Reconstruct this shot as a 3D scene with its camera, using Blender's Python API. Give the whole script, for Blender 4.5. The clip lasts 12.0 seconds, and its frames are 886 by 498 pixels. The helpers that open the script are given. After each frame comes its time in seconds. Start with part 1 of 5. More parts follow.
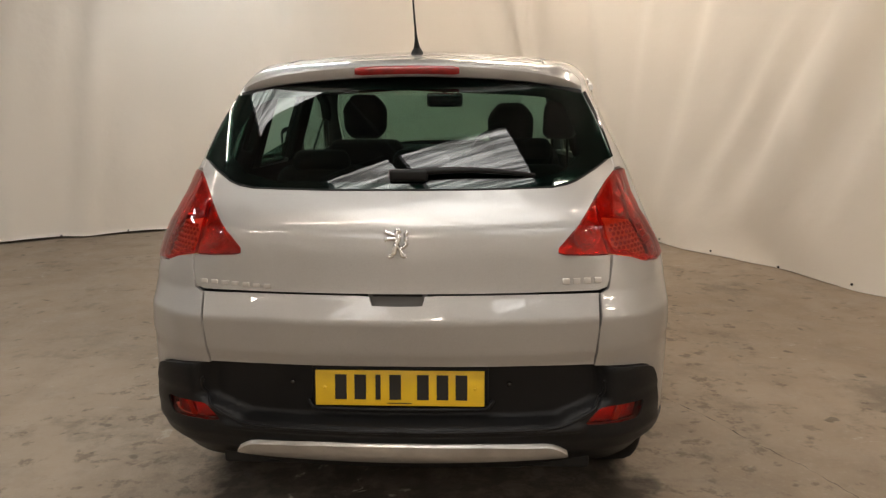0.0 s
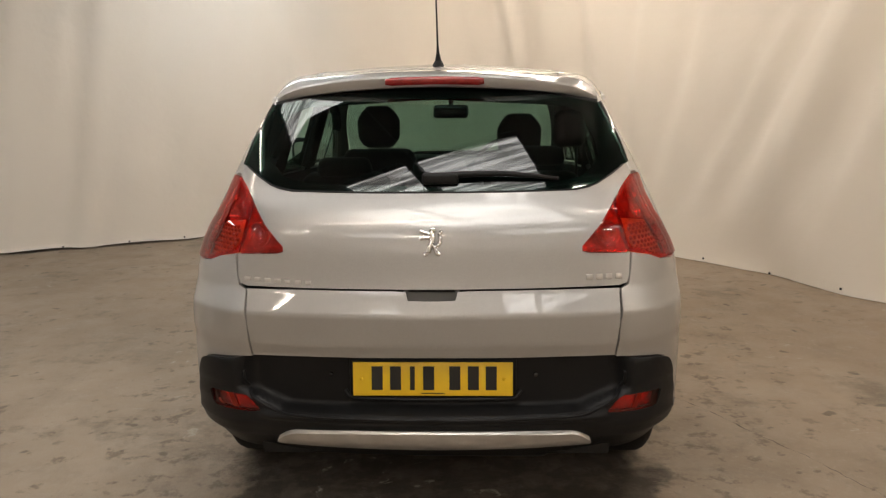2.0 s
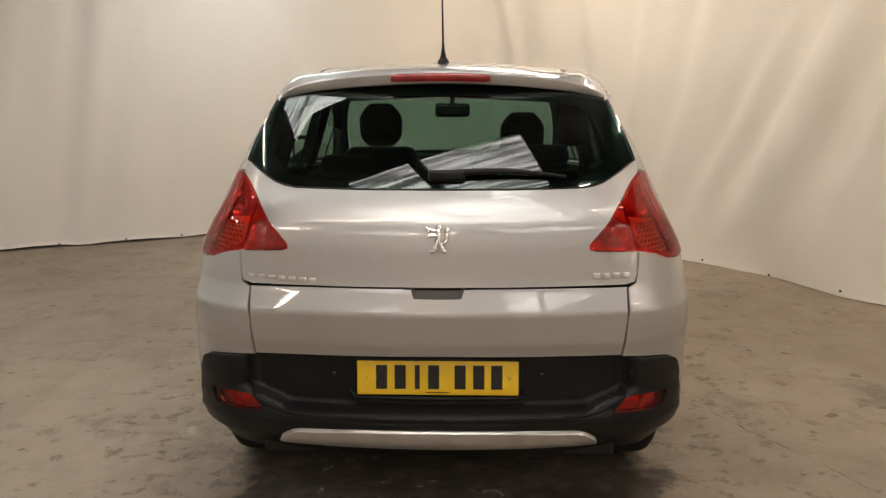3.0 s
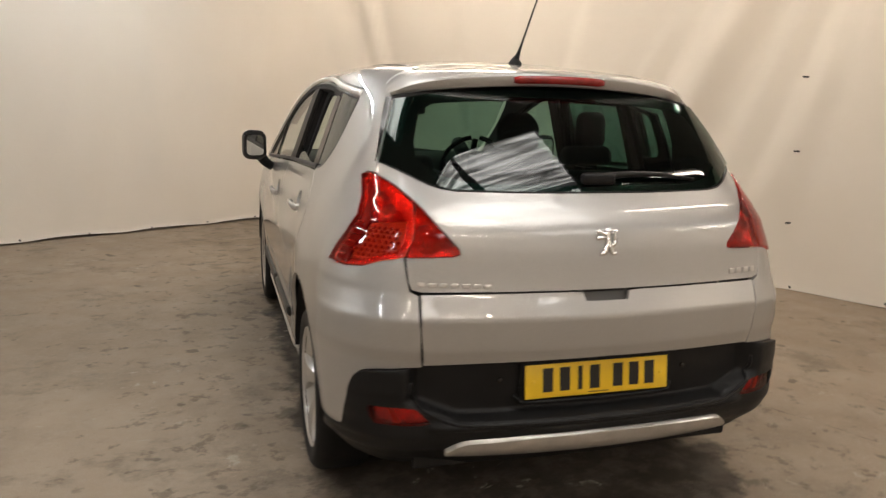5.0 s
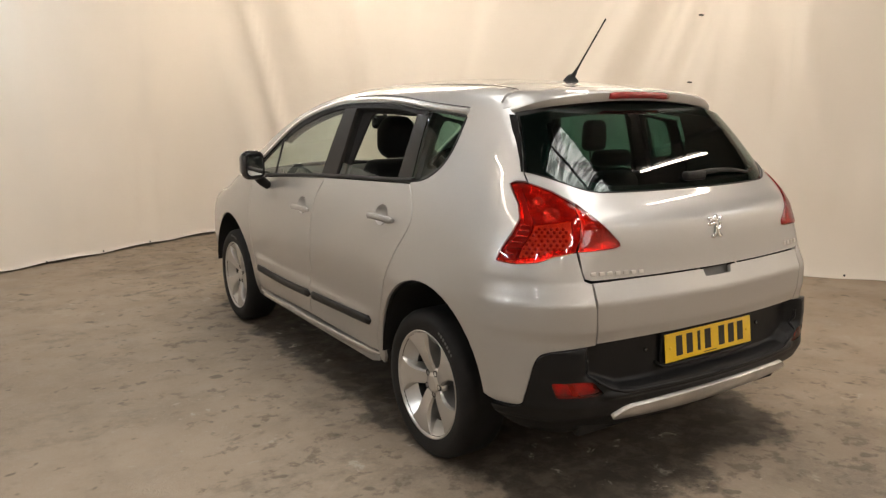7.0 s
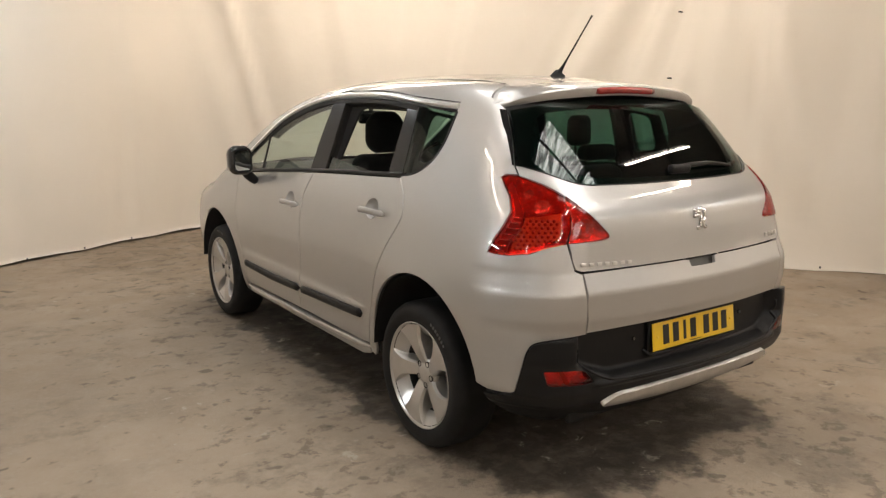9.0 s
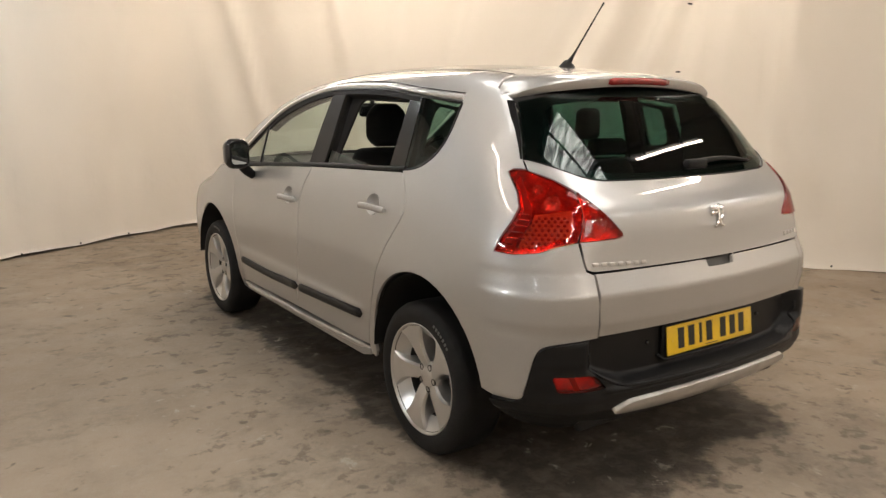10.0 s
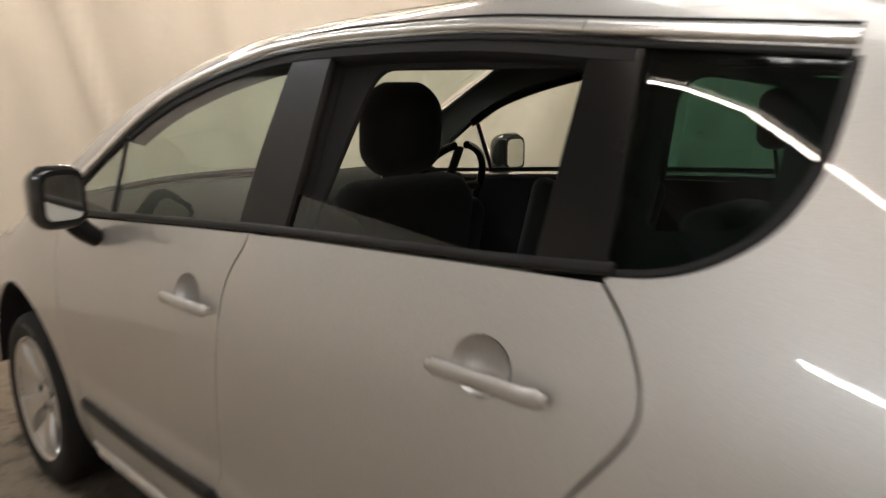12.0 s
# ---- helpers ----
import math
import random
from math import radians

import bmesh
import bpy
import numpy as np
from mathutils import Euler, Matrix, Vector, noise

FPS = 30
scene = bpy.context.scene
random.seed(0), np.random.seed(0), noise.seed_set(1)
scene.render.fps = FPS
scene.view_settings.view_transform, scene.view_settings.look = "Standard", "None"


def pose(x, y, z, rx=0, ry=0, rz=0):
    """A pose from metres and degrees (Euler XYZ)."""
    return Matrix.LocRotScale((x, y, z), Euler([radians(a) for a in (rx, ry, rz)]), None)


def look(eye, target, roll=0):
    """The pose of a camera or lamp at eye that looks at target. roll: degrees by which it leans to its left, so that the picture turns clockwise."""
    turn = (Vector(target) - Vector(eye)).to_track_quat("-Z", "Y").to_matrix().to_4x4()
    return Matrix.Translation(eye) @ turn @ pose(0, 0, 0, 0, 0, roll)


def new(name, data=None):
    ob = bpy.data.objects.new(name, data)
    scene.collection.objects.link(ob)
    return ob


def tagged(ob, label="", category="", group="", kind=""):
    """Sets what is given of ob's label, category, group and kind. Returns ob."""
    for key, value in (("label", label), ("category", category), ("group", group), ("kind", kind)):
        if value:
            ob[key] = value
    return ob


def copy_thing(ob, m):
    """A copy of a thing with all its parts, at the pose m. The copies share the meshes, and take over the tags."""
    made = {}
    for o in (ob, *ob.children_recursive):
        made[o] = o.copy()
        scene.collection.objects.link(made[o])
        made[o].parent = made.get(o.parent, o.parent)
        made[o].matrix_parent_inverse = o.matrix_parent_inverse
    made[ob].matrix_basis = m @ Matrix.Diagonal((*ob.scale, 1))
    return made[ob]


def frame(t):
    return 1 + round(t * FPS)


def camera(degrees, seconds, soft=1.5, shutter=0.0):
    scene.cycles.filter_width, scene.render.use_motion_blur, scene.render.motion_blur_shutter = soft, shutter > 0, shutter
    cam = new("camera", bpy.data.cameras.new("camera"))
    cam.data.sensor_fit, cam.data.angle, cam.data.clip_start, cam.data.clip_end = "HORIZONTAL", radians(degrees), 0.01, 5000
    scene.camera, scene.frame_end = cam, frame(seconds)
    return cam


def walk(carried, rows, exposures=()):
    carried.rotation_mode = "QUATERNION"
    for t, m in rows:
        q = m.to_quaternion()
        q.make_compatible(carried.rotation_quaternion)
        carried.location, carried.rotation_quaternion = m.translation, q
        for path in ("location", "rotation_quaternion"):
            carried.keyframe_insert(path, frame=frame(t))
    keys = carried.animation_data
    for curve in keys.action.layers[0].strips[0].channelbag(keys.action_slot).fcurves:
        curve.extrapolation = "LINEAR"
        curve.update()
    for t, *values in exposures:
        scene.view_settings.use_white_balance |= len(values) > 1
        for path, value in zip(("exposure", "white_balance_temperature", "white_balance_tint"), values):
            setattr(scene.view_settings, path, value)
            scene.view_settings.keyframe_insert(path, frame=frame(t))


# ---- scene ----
from mathutils import geometry

cam = camera(61.2, 12.0, soft=1.3, shutter=0.5)
PATH = [
    (0, (0.246, -2.099, 1.5), (0.147, -0.147, 1.075), -0.5),
    (0.5, (0.147, -2.212, 1.497), (0.11, -0.254, 1.091), -0.1),
    (1, (0.148, -2.24, 1.498), (0.067, -0.285, 1.089), 0.0),
    (1.5, (0.115, -2.236, 1.488), (0.049, -0.278, 1.087), 0.0),
    (2, (0.103, -2.26, 1.483), (0.047, -0.299, 1.095), -0.5),
    (2.5, (0.104, -2.249, 1.482), (0.046, -0.288, 1.092), -0.3),
    (4.3, (-0.494, -2.182, 1.429), (-0.246, -0.232, 1.06), 1.4),
    (4.5, (-0.661, -2.121, 1.442), (-0.316, -0.189, 1.057), 1.7),
    (5, (-1.193, -2.035, 1.48), (-0.613, -0.162, 1.085), 1.8),
    (5.5, (-1.658, -1.906, 1.479), (-0.897, -0.112, 1.031), 0.4),
    (6, (-2.046, -1.694, 1.498), (-1.085, 0.013, 1.1), -1.0),
    (6.5, (-2.322, -1.633, 1.515), (-1.229, -0.002, 1.132), -1.5),
    (7, (-2.448, -1.8, 1.502), (-1.386, -0.145, 1.133), -0.2),
    (9, (-2.523, -1.813, 1.497), (-1.414, -0.192, 1.118), -0.2),
    (9.5, (-2.533, -1.778, 1.491), (-1.409, -0.167, 1.112), 0.0),
    (10, (-2.447, -1.688, 1.478), (-1.343, -0.066, 1.088), 0.0),
    (10.5, (-2.336, -1.257, 1.459), (-1.242, 0.369, 1.059), 0.7),
    (11, (-2.113, -0.665, 1.451), (-0.924, 0.894, 1.058), 1.2),
    (11.5, (-1.911, -0.093, 1.44), (-0.669, 1.424, 1.047), 0.8),
    (12, (-1.647, 0.5, 1.43), (-0.26, 1.883, 1.024), -0.7),
]
walk(cam, [(t, look(eye, target, roll)) for t, eye, target, roll in PATH], exposures=[(0, 0.0), (2.5, 0.03), (4.5, 0.03), (5, 0.08), (6, 0.22), (7, 0.27), (9, 0.29), (10, 0.27), (10.5, 0.24), (11, 0.1), (11.5, 0.07), (12, 0.16)])

# ---- world and light ----
world = bpy.data.worlds.new("world")
scene.world = world
world.use_nodes = True
wn = world.node_tree.nodes
sky = wn.new("ShaderNodeTexSky")
sky.sky_type, sky.sun_disc, sky.sun_elevation, sky.sun_rotation = "NISHITA", False, radians(35), radians(200)
wn["Background"].inputs[1].default_value = 0.08
world.node_tree.links.new(sky.outputs[0], wn["Background"].inputs[0])
TUBE_POWER, DIM_POWER, SKYLIGHT_POWER = 107.0, 46.0, 5.0


# ---- materials ----
def shader(name, color, rough=0.5, metal=0.0, coat=0.0, coat_rough=0.03, tone=None, grain=None, bump=None, emit=None, spec=0.5, sheen=0.0, island=0.0):
    """A principled material. tone: (scale, amount) large patches; grain: (scale, amount) fine; bump: (scale, depth)."""
    m = bpy.data.materials.new(name)
    m.use_nodes = True
    nt = m.node_tree
    b = nt.nodes["Principled BSDF"]
    b.inputs["Base Color"].default_value = (*color, 1)
    b.inputs["Roughness"].default_value = rough
    b.inputs["Metallic"].default_value = metal
    b.inputs["Coat Weight"].default_value = coat
    b.inputs["Coat Roughness"].default_value = coat_rough
    b.inputs["Specular IOR Level"].default_value = spec
    b.inputs["Sheen Weight"].default_value = sheen
    if emit:
        b.inputs["Emission Color"].default_value = (*emit[0], 1)
        b.inputs["Emission Strength"].default_value = emit[1]
    co = nt.nodes.new("ShaderNodeTexCoord")
    last = None
    for spec_, detail in ((tone, 4), (grain, 2)):
        if spec_:
            n = nt.nodes.new("ShaderNodeTexNoise")
            n.inputs["Scale"].default_value, n.inputs["Detail"].default_value = spec_[0], detail
            nt.links.new(co.outputs["Object"], n.inputs["Vector"])
            r = nt.nodes.new("ShaderNodeMapRange")
            r.inputs[1].default_value, r.inputs[2].default_value = 0.3, 0.7
            r.inputs[3].default_value, r.inputs[4].default_value = 1 - spec_[1], 1 + spec_[1]
            nt.links.new(n.outputs["Fac"], r.inputs[0])
            x = nt.nodes.new("ShaderNodeVectorMath")
            x.operation = "SCALE"
            if last:
                nt.links.new(last, x.inputs[0])
            else:
                x.inputs[0].default_value = color
            nt.links.new(r.outputs[0], x.inputs["Scale"])
            last = x.outputs[0]
    if last:
        nt.links.new(last, b.inputs["Base Color"])
    if bump:
        n = nt.nodes.new("ShaderNodeTexNoise")
        n.inputs["Scale"].default_value, n.inputs["Detail"].default_value = bump[0], 3
        nt.links.new(co.outputs["Object"], n.inputs["Vector"])
        u = nt.nodes.new("ShaderNodeBump")
        u.inputs["Strength"].default_value, u.inputs["Distance"].default_value = 1.0, bump[1]
        nt.links.new(n.outputs["Fac"], u.inputs["Height"])
        nt.links.new(u.outputs[0], b.inputs["Normal"])
    return m


def pane(name, tint, low=0.08, rough=0.0):
    """A thin tinted pane: clear through, mirror by Fresnel."""
    m = bpy.data.materials.new(name)
    m.use_nodes = True
    nt = m.node_tree
    nt.nodes.remove(nt.nodes["Principled BSDF"])
    out = nt.nodes["Material Output"]
    tr, gl, fr, pw, ma, mx = (nt.nodes.new("ShaderNode" + k) for k in ("BsdfTransparent", "BsdfGlossy", "LayerWeight", "Math", "Math", "MixShader"))
    tr.inputs[0].default_value = (*tint, 1)
    gl.inputs["Roughness"].default_value = rough
    fr.inputs[0].default_value = 0.5
    pw.operation, ma.operation = "POWER", "MULTIPLY_ADD"
    pw.inputs[1].default_value, ma.inputs[1].default_value, ma.inputs[2].default_value = 5, 0.9, low
    nt.links.new(fr.outputs["Facing"], pw.inputs[0])
    nt.links.new(pw.outputs[0], ma.inputs[0])
    nt.links.new(ma.outputs[0], mx.inputs[0])
    nt.links.new(tr.outputs[0], mx.inputs[1])
    nt.links.new(gl.outputs[0], mx.inputs[2])
    nt.links.new(mx.outputs[0], out.inputs["Surface"])
    return m


PAINT = shader("silver_paint", (0.456, 0.446, 0.430), 0.44, 0.74, 1.0, 0.02, tone=(1.3, 0.03), grain=(650, 0.12), bump=(2600, 0.00004))
PLASTIC = shader("black_plastic", (0.0075, 0.0073, 0.0075), 0.42, bump=(900, 0.0003), tone=(6, 0.25), spec=0.24)
GLOSS_BLACK = shader("gloss_black", (0.012, 0.012, 0.013), 0.12, coat=0.6)
RUBBER = shader("tyre_rubber", (0.0105, 0.010, 0.0098), 0.66, tone=(9, 0.35), bump=(500, 0.0004), spec=0.25)
TRIM = shader("dark_trim", (0.015, 0.0142, 0.014), 0.75, spec=0.25, grain=(400, 0.3), bump=(700, 0.0004))
PILLAR = shader("grey_trim", (0.085, 0.081, 0.077), 0.7, grain=(300, 0.15), bump=(600, 0.0003))
FABRIC = shader("black_fabric", (0.015, 0.0148, 0.0148), 0.92, grain=(600, 0.4), bump=(900, 0.0008), sheen=0.1)
CHROME = shader("chrome", (0.88, 0.88, 0.87), 0.15, 1.0, grain=(60, 0.03))
SATIN = shader("satin_silver", (0.58, 0.56, 0.53), 0.34, 0.75, tone=(14, 0.12), grain=(500, 0.08))
ALLOY = shader("alloy", (0.55, 0.535, 0.51), 0.30, 0.75, coat=0.6, tone=(9, 0.06))
DARK_METAL = shader("dark_metal", (0.05, 0.048, 0.046), 0.5, 0.7, tone=(20, 0.3))
YELLOW = shader("plate_yellow", (0.78, 0.50, 0.015), 0.35, coat=0.4, tone=(15, 0.04), grain=(800, 0.05))
INK = shader("plate_black", (0.012, 0.011, 0.010), 0.4)
BRIGHT_TRIM = shader("bright_trim", (0.86, 0.86, 0.85), 0.30, 0.9, tone=(20, 0.05))
DOOR_BLACK = shader("door_film", (0.013, 0.0112, 0.0105), 0.42, tone=(8, 0.2), spec=0.16)
PANE_BLACK = shader("black_pillar_film", (0.007, 0.0065, 0.0062), 0.24, tone=(8, 0.2), spec=0.25)
BACK_GLASS = pane("tinted_rear_glass", (0.20, 0.345, 0.295), 0.066)
SIDE_GLASS = pane("side_glass", (0.80, 0.87, 0.82))
SCREEN = pane("windscreen_glass", (0.72, 0.82, 0.76))
RED_LENS = pane("red_lens", (0.72, 0.15, 0.115), 0.05)
FOG_LENS = pane("fog_lens", (0.80, 0.10, 0.07), 0.05)
BOWL_RED = shader("red_lamp_bowl", (0.80, 0.24, 0.18), 0.26, 0.75, tone=(45, 0.28), bump=(70, 0.003))
ORANGE_LENS = pane("orange_lens", (0.90, 0.10, 0.02), 0.05)
RED_BODY = shader("red_plastic", (0.27, 0.012, 0.012), 0.22, coat=0.8, tone=(30, 0.25))
LAMP_SILVER = shader("lamp_reflector", (0.80, 0.79, 0.78), 0.22, 0.9, tone=(40, 0.25), bump=(70, 0.004))
LAMP_DARK = shader("lamp_band", (0.36, 0.12, 0.11), 0.4, tone=(40, 0.2))
RECESS = shader("recess_grey", (0.10, 0.097, 0.093), 0.5, 0.3)
STUD = shader("lamp_stud", (0.40, 0.22, 0.09), 0.35)
AMBER = shader("amber_plate", (0.80, 0.66, 0.28), 0.35, 0.1, tone=(60, 0.15))
MIRROR = shader("mirror_glass", (0.85, 0.87, 0.86), 0.01, 1.0)
TUBE = shader("lit_tube", (0.9, 0.9, 0.9), 0.4, emit=((1.0, 0.856, 0.716), TUBE_POWER))
TUBE_COOL = shader("lit_tube_cool", (0.9, 0.9, 0.9), 0.4, emit=((0.885, 0.92, 0.945), TUBE_POWER))
TUBE_DIM = shader("aged_tube", (0.9, 0.9, 0.9), 0.4, emit=((1.0, 0.856, 0.716), DIM_POWER))
HOUSING = shader("lamp_housing", (0.22, 0.22, 0.215), 0.5, tone=(5, 0.06))
STEEL = shader("painted_steel", (0.10, 0.10, 0.105), 0.5, 0.2, tone=(3, 0.2))
SHEETING = shader("roof_sheeting", (0.15, 0.142, 0.135), 0.7, tone=(0.8, 0.12), grain=(9, 0.08))
BLOCKWORK = shader("painted_blockwork", (0.62, 0.57, 0.50), 0.8, tone=(0.7, 0.08), grain=(12, 0.05), bump=(40, 0.002))


def skylight_material():
    """Weathered translucent sheet, lit from the sky above."""
    m = shader("skylight_sheet", (0.7, 0.7, 0.7), 0.5, emit=((1.0, 0.97, 0.93), SKYLIGHT_POWER))
    nt = m.node_tree
    co, mp, n, r, mul = (nt.nodes.new("ShaderNode" + k) for k in ("TexCoord", "Mapping", "TexNoise", "MapRange", "Math"))
    mp.inputs["Scale"].default_value = (0.7, 9.0, 1.0)
    n.inputs["Scale"].default_value, n.inputs["Detail"].default_value = 1.6, 5
    r.inputs[1].default_value, r.inputs[2].default_value, r.inputs[3].default_value, r.inputs[4].default_value = 0.42, 0.58, 0.10, 1.45
    mul.operation = "MULTIPLY"
    mul.inputs[1].default_value = SKYLIGHT_POWER
    nt.links.new(co.outputs["Object"], mp.inputs[0])
    nt.links.new(mp.outputs[0], n.inputs["Vector"])
    nt.links.new(n.outputs["Fac"], r.inputs[0])
    nt.links.new(r.outputs[0], mul.inputs[0])
    nt.links.new(mul.outputs[0], nt.nodes["Principled BSDF"].inputs["Emission Strength"])
    return m


SKYLIGHT = skylight_material()


def concrete():
    """Worn workshop floor: pale trowelled concrete, blotches, scuffs, dark oil marks where cars are parked, deepened by
    painted shade under the car.
    """
    m = shader("worn_concrete", (0.3, 0.27, 0.23), 0.55)
    nt = m.node_tree
    b = nt.nodes["Principled BSDF"]
    link = nt.links.new
    co = nt.nodes.new("ShaderNodeTexCoord")

    def noise_(scale, detail, rough=0.6, distort=0.0, shift=(0, 0, 0)):
        mp, n = nt.nodes.new("ShaderNodeMapping"), nt.nodes.new("ShaderNodeTexNoise")
        mp.inputs["Location"].default_value = shift
        link(co.outputs["Object"], mp.inputs[0])
        n.inputs["Scale"].default_value, n.inputs["Detail"].default_value, n.inputs["Roughness"].default_value = scale, detail, rough
        n.inputs["Distortion"].default_value = distort
        link(mp.outputs[0], n.inputs["Vector"])
        return n.outputs["Fac"]

    def ramp(src, a, b_, lo, hi):
        r = nt.nodes.new("ShaderNodeMapRange")
        r.interpolation_type = "SMOOTHSTEP"
        for i, v in enumerate((a, b_, lo, hi)):
            r.inputs[i + 1].default_value = v
        link(src, r.inputs[0])
        return r.outputs[0]

    def math_(op, a, b_):
        k = nt.nodes.new("ShaderNodeMath")
        k.operation = op
        for i, v in enumerate((a, b_)):
            if isinstance(v, (int, float)):
                k.inputs[i].default_value = v
            else:
                link(v, k.inputs[i])
        return k.outputs[0]

    def mix(fac, a, b_):
        k = nt.nodes.new("ShaderNodeMix")
        k.data_type = "RGBA"
        for i, v in ((0, fac), (6, a), (7, b_)):
            if isinstance(v, tuple):
                k.inputs[i].default_value = (*v, 1)
            else:
                link(v, k.inputs[i])
        return k.outputs[2]

    base = mix(ramp(noise_(0.55, 5), 0.32, 0.68, 0, 1), (0.308, 0.246, 0.184), (0.384, 0.310, 0.235))
    base = mix(ramp(noise_(3.2, 7, 0.72, 0.1), 0.45, 0.72, 0, 0.36), base, (0.205, 0.174, 0.138))
    base = mix(ramp(noise_(1.9, 8, 0.70, 0.15, (4, 2, 0)), 0.53, 0.68, 0, 0.62), base, (0.165, 0.142, 0.112))
    base = mix(ramp(noise_(38, 5, 0.7), 0.50, 0.75, 0, 0.5), base, (0.40, 0.350, 0.285))
    sep = nt.nodes.new("ShaderNodeSeparateXYZ")
    link(co.outputs["Object"], sep.inputs[0])
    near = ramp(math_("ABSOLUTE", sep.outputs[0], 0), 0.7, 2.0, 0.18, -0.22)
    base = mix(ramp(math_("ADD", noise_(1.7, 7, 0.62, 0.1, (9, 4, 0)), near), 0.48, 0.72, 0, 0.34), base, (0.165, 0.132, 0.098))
    # oil and tyre dirt, plus the shade under the car painted into the colour
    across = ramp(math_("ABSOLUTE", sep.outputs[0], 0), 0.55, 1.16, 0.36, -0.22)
    # runs out behind the bumper to paint the overhang's shade
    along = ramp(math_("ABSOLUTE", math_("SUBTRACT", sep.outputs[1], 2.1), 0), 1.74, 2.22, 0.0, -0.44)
    stain_shade = ramp(math_("ADD", math_("ADD", noise_(2.4, 10, 0.66, 0.12, (3, 1, 0)), across), along), 0.50, 0.66, 0, 0.90)
    stain_shade = math_("MULTIPLY", stain_shade, ramp(noise_(9.0, 6, 0.66, 0.1, (8, 2, 0)), 0.36, 0.56, 0.74, 1))
    base = mix(stain_shade, base, (0.034, 0.028, 0.022))
    spots = math_("ADD", noise_(7.5, 8, 0.68, 0.0, (6, 1, 0)), ramp(math_("ABSOLUTE", sep.outputs[0], 0), 0.8, 3.2, 0.085, -0.06))
    base = mix(ramp(spots, 0.61, 0.70, 0, 0.55), base, (0.095, 0.078, 0.060))
    # pocks, drips and pale scrapes
    pocks = ramp(noise_(8, 7, 0.62, 0.0, (2, 9, 0)), 0.56, 0.68, 0, 0.62)
    base = mix(math_("MULTIPLY", pocks, ramp(noise_(1.3, 4, 0.6, 0.3, (5, 5, 0)), 0.44, 0.60, 0.15, 1)), base, (0.125, 0.105, 0.082))
    pale = ramp(noise_(9, 7, 0.7, 0.8, (11, 3, 0)), 0.60, 0.68, 0, 0.7)
    base = mix(math_("MULTIPLY", pale, ramp(noise_(0.9, 3, 0.5, 0, (1, 6, 0)), 0.48, 0.6, 0, 1)), base, (0.46, 0.41, 0.34))
    drops = ramp(noise_(7.5, 2, 0.5, 0.2, (7, 4, 0)), 0.67, 0.73, 0, 0.62)
    base = mix(drops, base, (0.095, 0.081, 0.065))
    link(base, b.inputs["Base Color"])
    link(ramp(noise_(4, 5), 0.3, 0.7, 0.58, 0.85), b.inputs["Roughness"])
    b.inputs["Specular IOR Level"].default_value = 0.3
    bp = nt.nodes.new("ShaderNodeBump")
    bp.inputs["Strength"].default_value, bp.inputs["Distance"].default_value = 0.9, 0.005
    link(noise_(60, 6, 0.7), bp.inputs["Height"])
    link(bp.outputs[0], b.inputs["Normal"])
    return m


PAINT.node_tree.nodes["Principled BSDF"].inputs["Coat IOR"].default_value = 1.53
CONCRETE = concrete()
SHEET = shader("white_backdrop_cloth", (0.80, 0.742, 0.655), 0.85, tone=(0.5, 0.035), grain=(700, 0.03), bump=(5, 0.006), sheen=0.2)


# ---- building helpers ----
def mesh_of(verts, faces, smooth=True):
    me = bpy.data.meshes.new("mesh")
    me.from_pydata([tuple(map(float, v)) for v in verts], [], [tuple(map(int, f)) for f in faces])
    me.polygons.foreach_set("use_smooth", [smooth] * len(me.polygons))
    return me


def part(name, data, material, parent=None, label="", m=None):
    """Link a mesh or bmesh as one object under a thing or a part."""
    if isinstance(data, bmesh.types.BMesh):
        me = bpy.data.meshes.new(name)
        data.to_mesh(me)
        data.free()
        data = me
    data.name = name
    if not data.materials:
        data.materials.append(material)
    ob = new(name, data)
    if parent:
        ob.parent = parent
    if m is not None:
        ob.matrix_basis = m
    if label:
        ob["label"] = label
    return ob


def thing(name, label, category, group="", m=None):
    ob = tagged(new(name), label, category, group)
    if m is not None:
        ob.matrix_basis = m
    return ob


def box(sx, sy, sz, bevel=0.0, seg=3, at=(0, 0, 0), smooth=True, bm=None):
    """A box with rounded edges, centred on at."""
    b = bm or bmesh.new()
    r = bmesh.ops.create_cube(b, size=1, matrix=Matrix.Translation(at) @ Matrix.Diagonal((sx, sy, sz, 1)))
    if bevel:
        es = list({e for v in r["verts"] for e in v.link_edges})
        bmesh.ops.bevel(b, geom=es, offset=bevel, segments=seg, profile=0.5, affect="EDGES")
    for f in b.faces:
        f.smooth = smooth and bevel > 0
    return b


def tube(points, radius, n=10, caps=True):
    """A round bar along points; radius is one number or one a point."""
    p = np.array(points, float)
    r = np.broadcast_to(radius, (len(p),))
    t = np.gradient(p, axis=0)
    t /= np.linalg.norm(t, axis=1, keepdims=True)
    up = np.array([0, 0, 1.0]) if abs(t[0][2]) < 0.9 else np.array([1.0, 0, 0])
    verts, faces = [], []
    for i in range(len(p)):
        a = np.cross(t[i], up)
        a /= np.linalg.norm(a)
        b = np.cross(a, t[i])
        for k in range(n):
            w = 2 * math.pi * k / n
            verts.append(p[i] + r[i] * (a * math.cos(w) + b * math.sin(w)))
    for i in range(len(p) - 1):
        for k in range(n):
            faces.append((i * n + k, i * n + (k + 1) % n, (i + 1) * n + (k + 1) % n, (i + 1) * n + k))
    if caps:
        faces += [tuple(range(n))[::-1], tuple(range((len(p) - 1) * n, len(p) * n))]
    return mesh_of(verts, faces)


